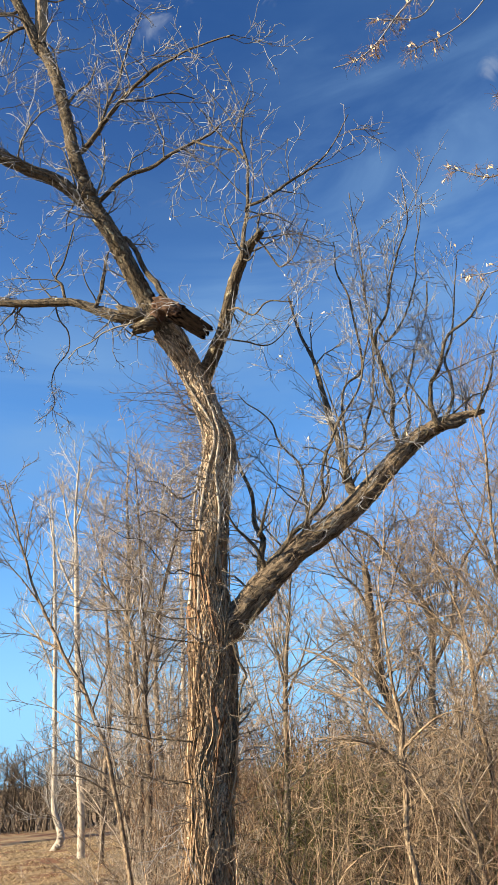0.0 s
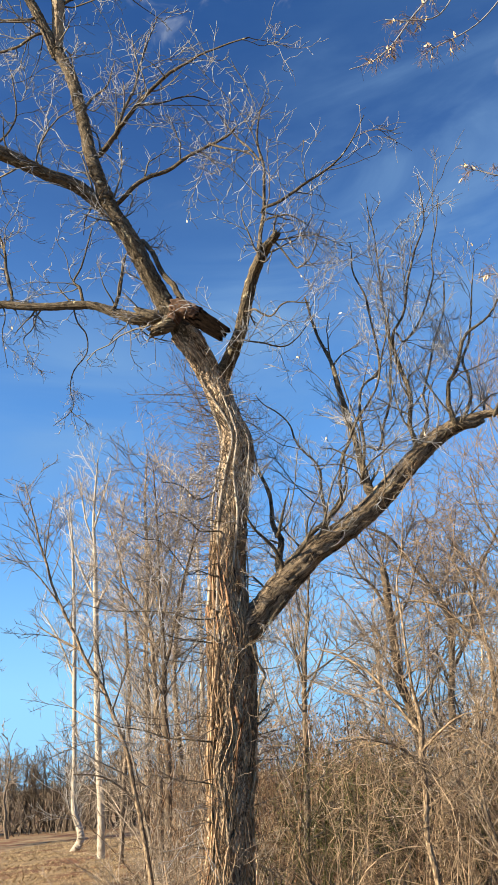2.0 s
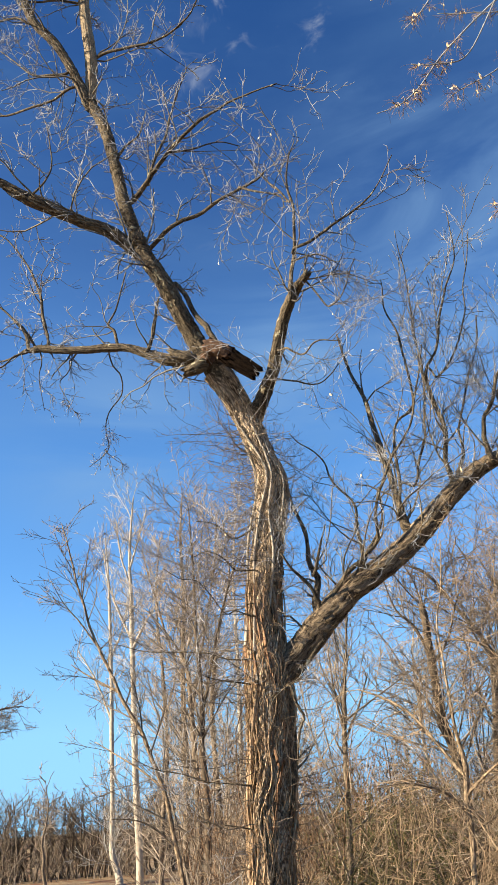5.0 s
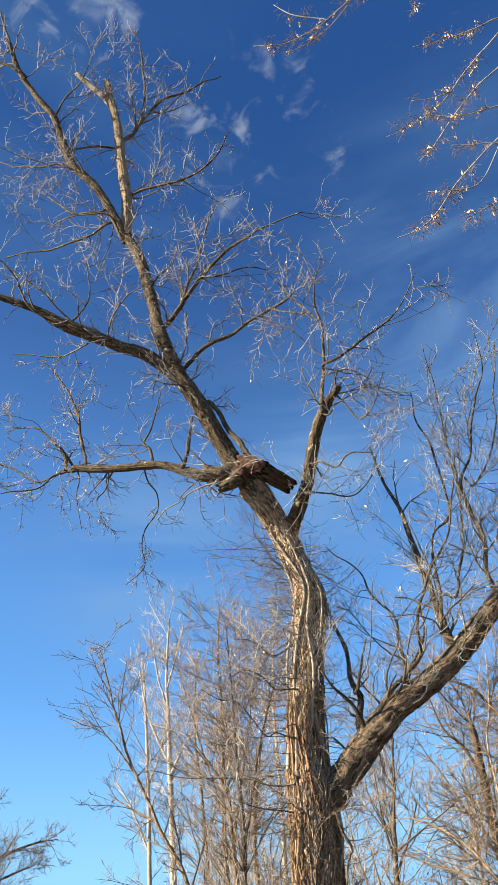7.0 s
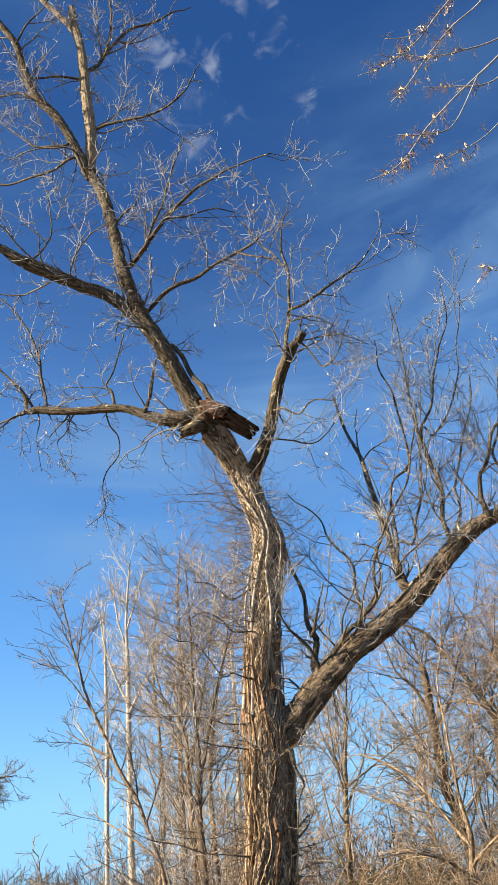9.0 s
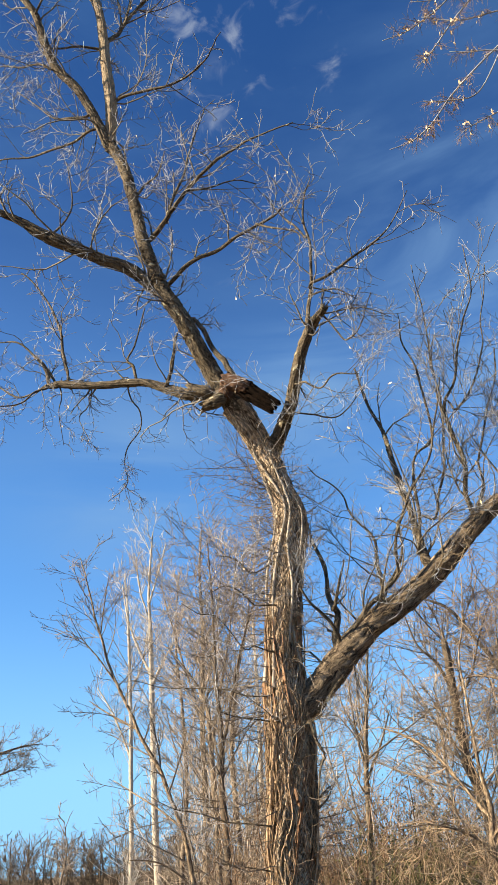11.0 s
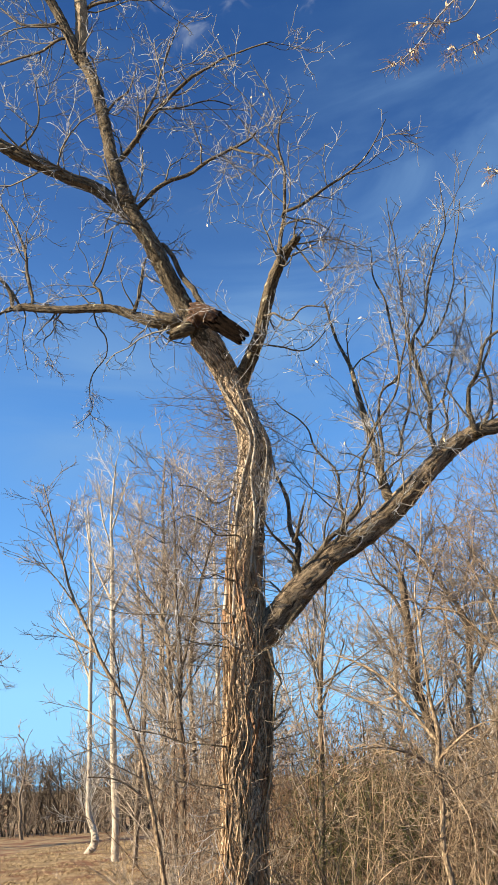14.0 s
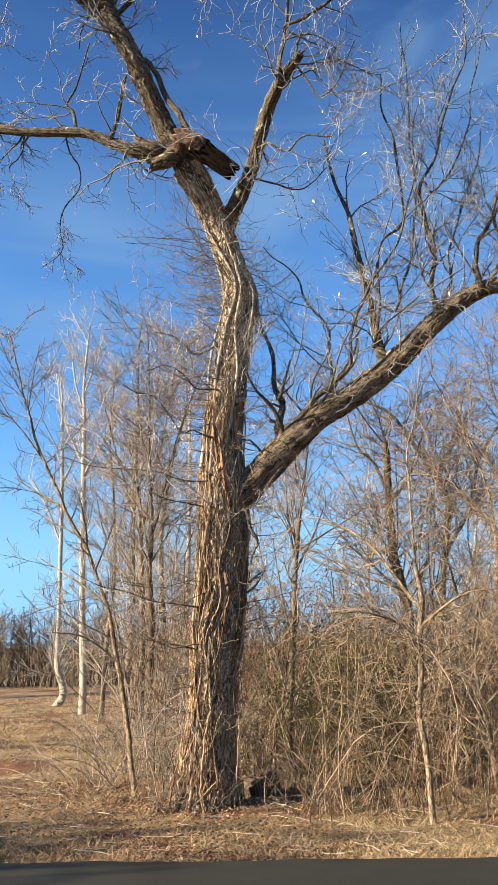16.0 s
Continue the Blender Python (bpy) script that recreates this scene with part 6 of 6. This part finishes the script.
# dry leaves and broken sticks heaped round the great trunk's foot
n = 2600
a, d = rng.uniform(0, 6.28, n), 0.26 + np.abs(rng.normal(0, 0.28, n))
hx, hy = -0.98 + d * np.cos(a), 10.8 + 0.9 * d * np.sin(a)
hp = on_ground(hx, hy) + np.stack([0 * a, 0 * a, 0.13 * np.exp(-((d - 0.3) / 0.22) ** 2) * rng.random(n)], -1)
u, w = unit(rng.normal(size=(n, 3))), unit(rng.normal(size=(n, 3)))
s = rng.uniform(0.01, 0.03, (n, 1))
hv = np.stack([hp - u * s, hp - w * s * 0.6, hp + u * s, hp + w * s * 0.6], 1).reshape(-1, 3)
tagged(new("leaf_heap", make_mesh("leaf_heap", [(hv, np.arange(len(hv)).reshape(-1, 4))], DRYLEAF, False, False)), "brown dry leaves heaped round the great trunk's foot", "leaves", kind="stuff")
tagged(new("arching_canes", make_mesh("arching_canes", canes(12, (-1.75, -0.2), (10.3, 10.55), (0.2, 0.6), 0.3) + canes(30, (-0.45, 0.6), (10.4, 11.0), (0.5, 1.3), 0.3), SHOOT)), "thin brown canes and dead stems round the trunk's foot", "brush", kind="stuff")
n = 900
sx, sy = rng.uniform(-5.5, 5.5, n), ROAD_EDGE + 0.25 + 5.5 * rng.random(n) ** 1.2
sa, sl = rng.uniform(0, 6.28, n), rng.uniform(0.08, 0.45, n)
sticks = on_ground(sx, sy)[:, None] + np.linspace(-0.5, 0.5, 4)[None, :, None] * (np.stack([np.cos(sa), np.sin(sa), rng.normal(0, 0.06, n)], -1) * sl[:, None])[:, None] + np.array([0, 0, 0.012]) + rng.normal(0, 0.006, (n, 4, 3))
tagged(new("fallen_sticks", make_mesh("fallen_sticks", [tube_arrays(sticks, rng.uniform(0.002, 0.006, (n, 1)) * np.ones(4), 4)], GREY_TWIG)), "thin fallen sticks lying in the grass", "sticks", kind="stuff")
tagged(new("leaf_litter", make_mesh("leaf_litter", [strewn(34000, (-6.0, 6.0), (8.1, 14.5), (0.005, 0.014)), strewn(12000, (-9.0, 0.0), (8.1, 26.0), (0.01, 0.024))], DRYLEAF, False, False)),
       "fallen brown leaves scattered on the turf", "leaves", kind="stuff")
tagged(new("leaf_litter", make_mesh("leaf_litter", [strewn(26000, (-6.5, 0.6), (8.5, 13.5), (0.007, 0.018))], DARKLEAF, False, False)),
       "dark red-brown leaves, their tone lowered for shade on the turf", "leaves", kind="stuff")
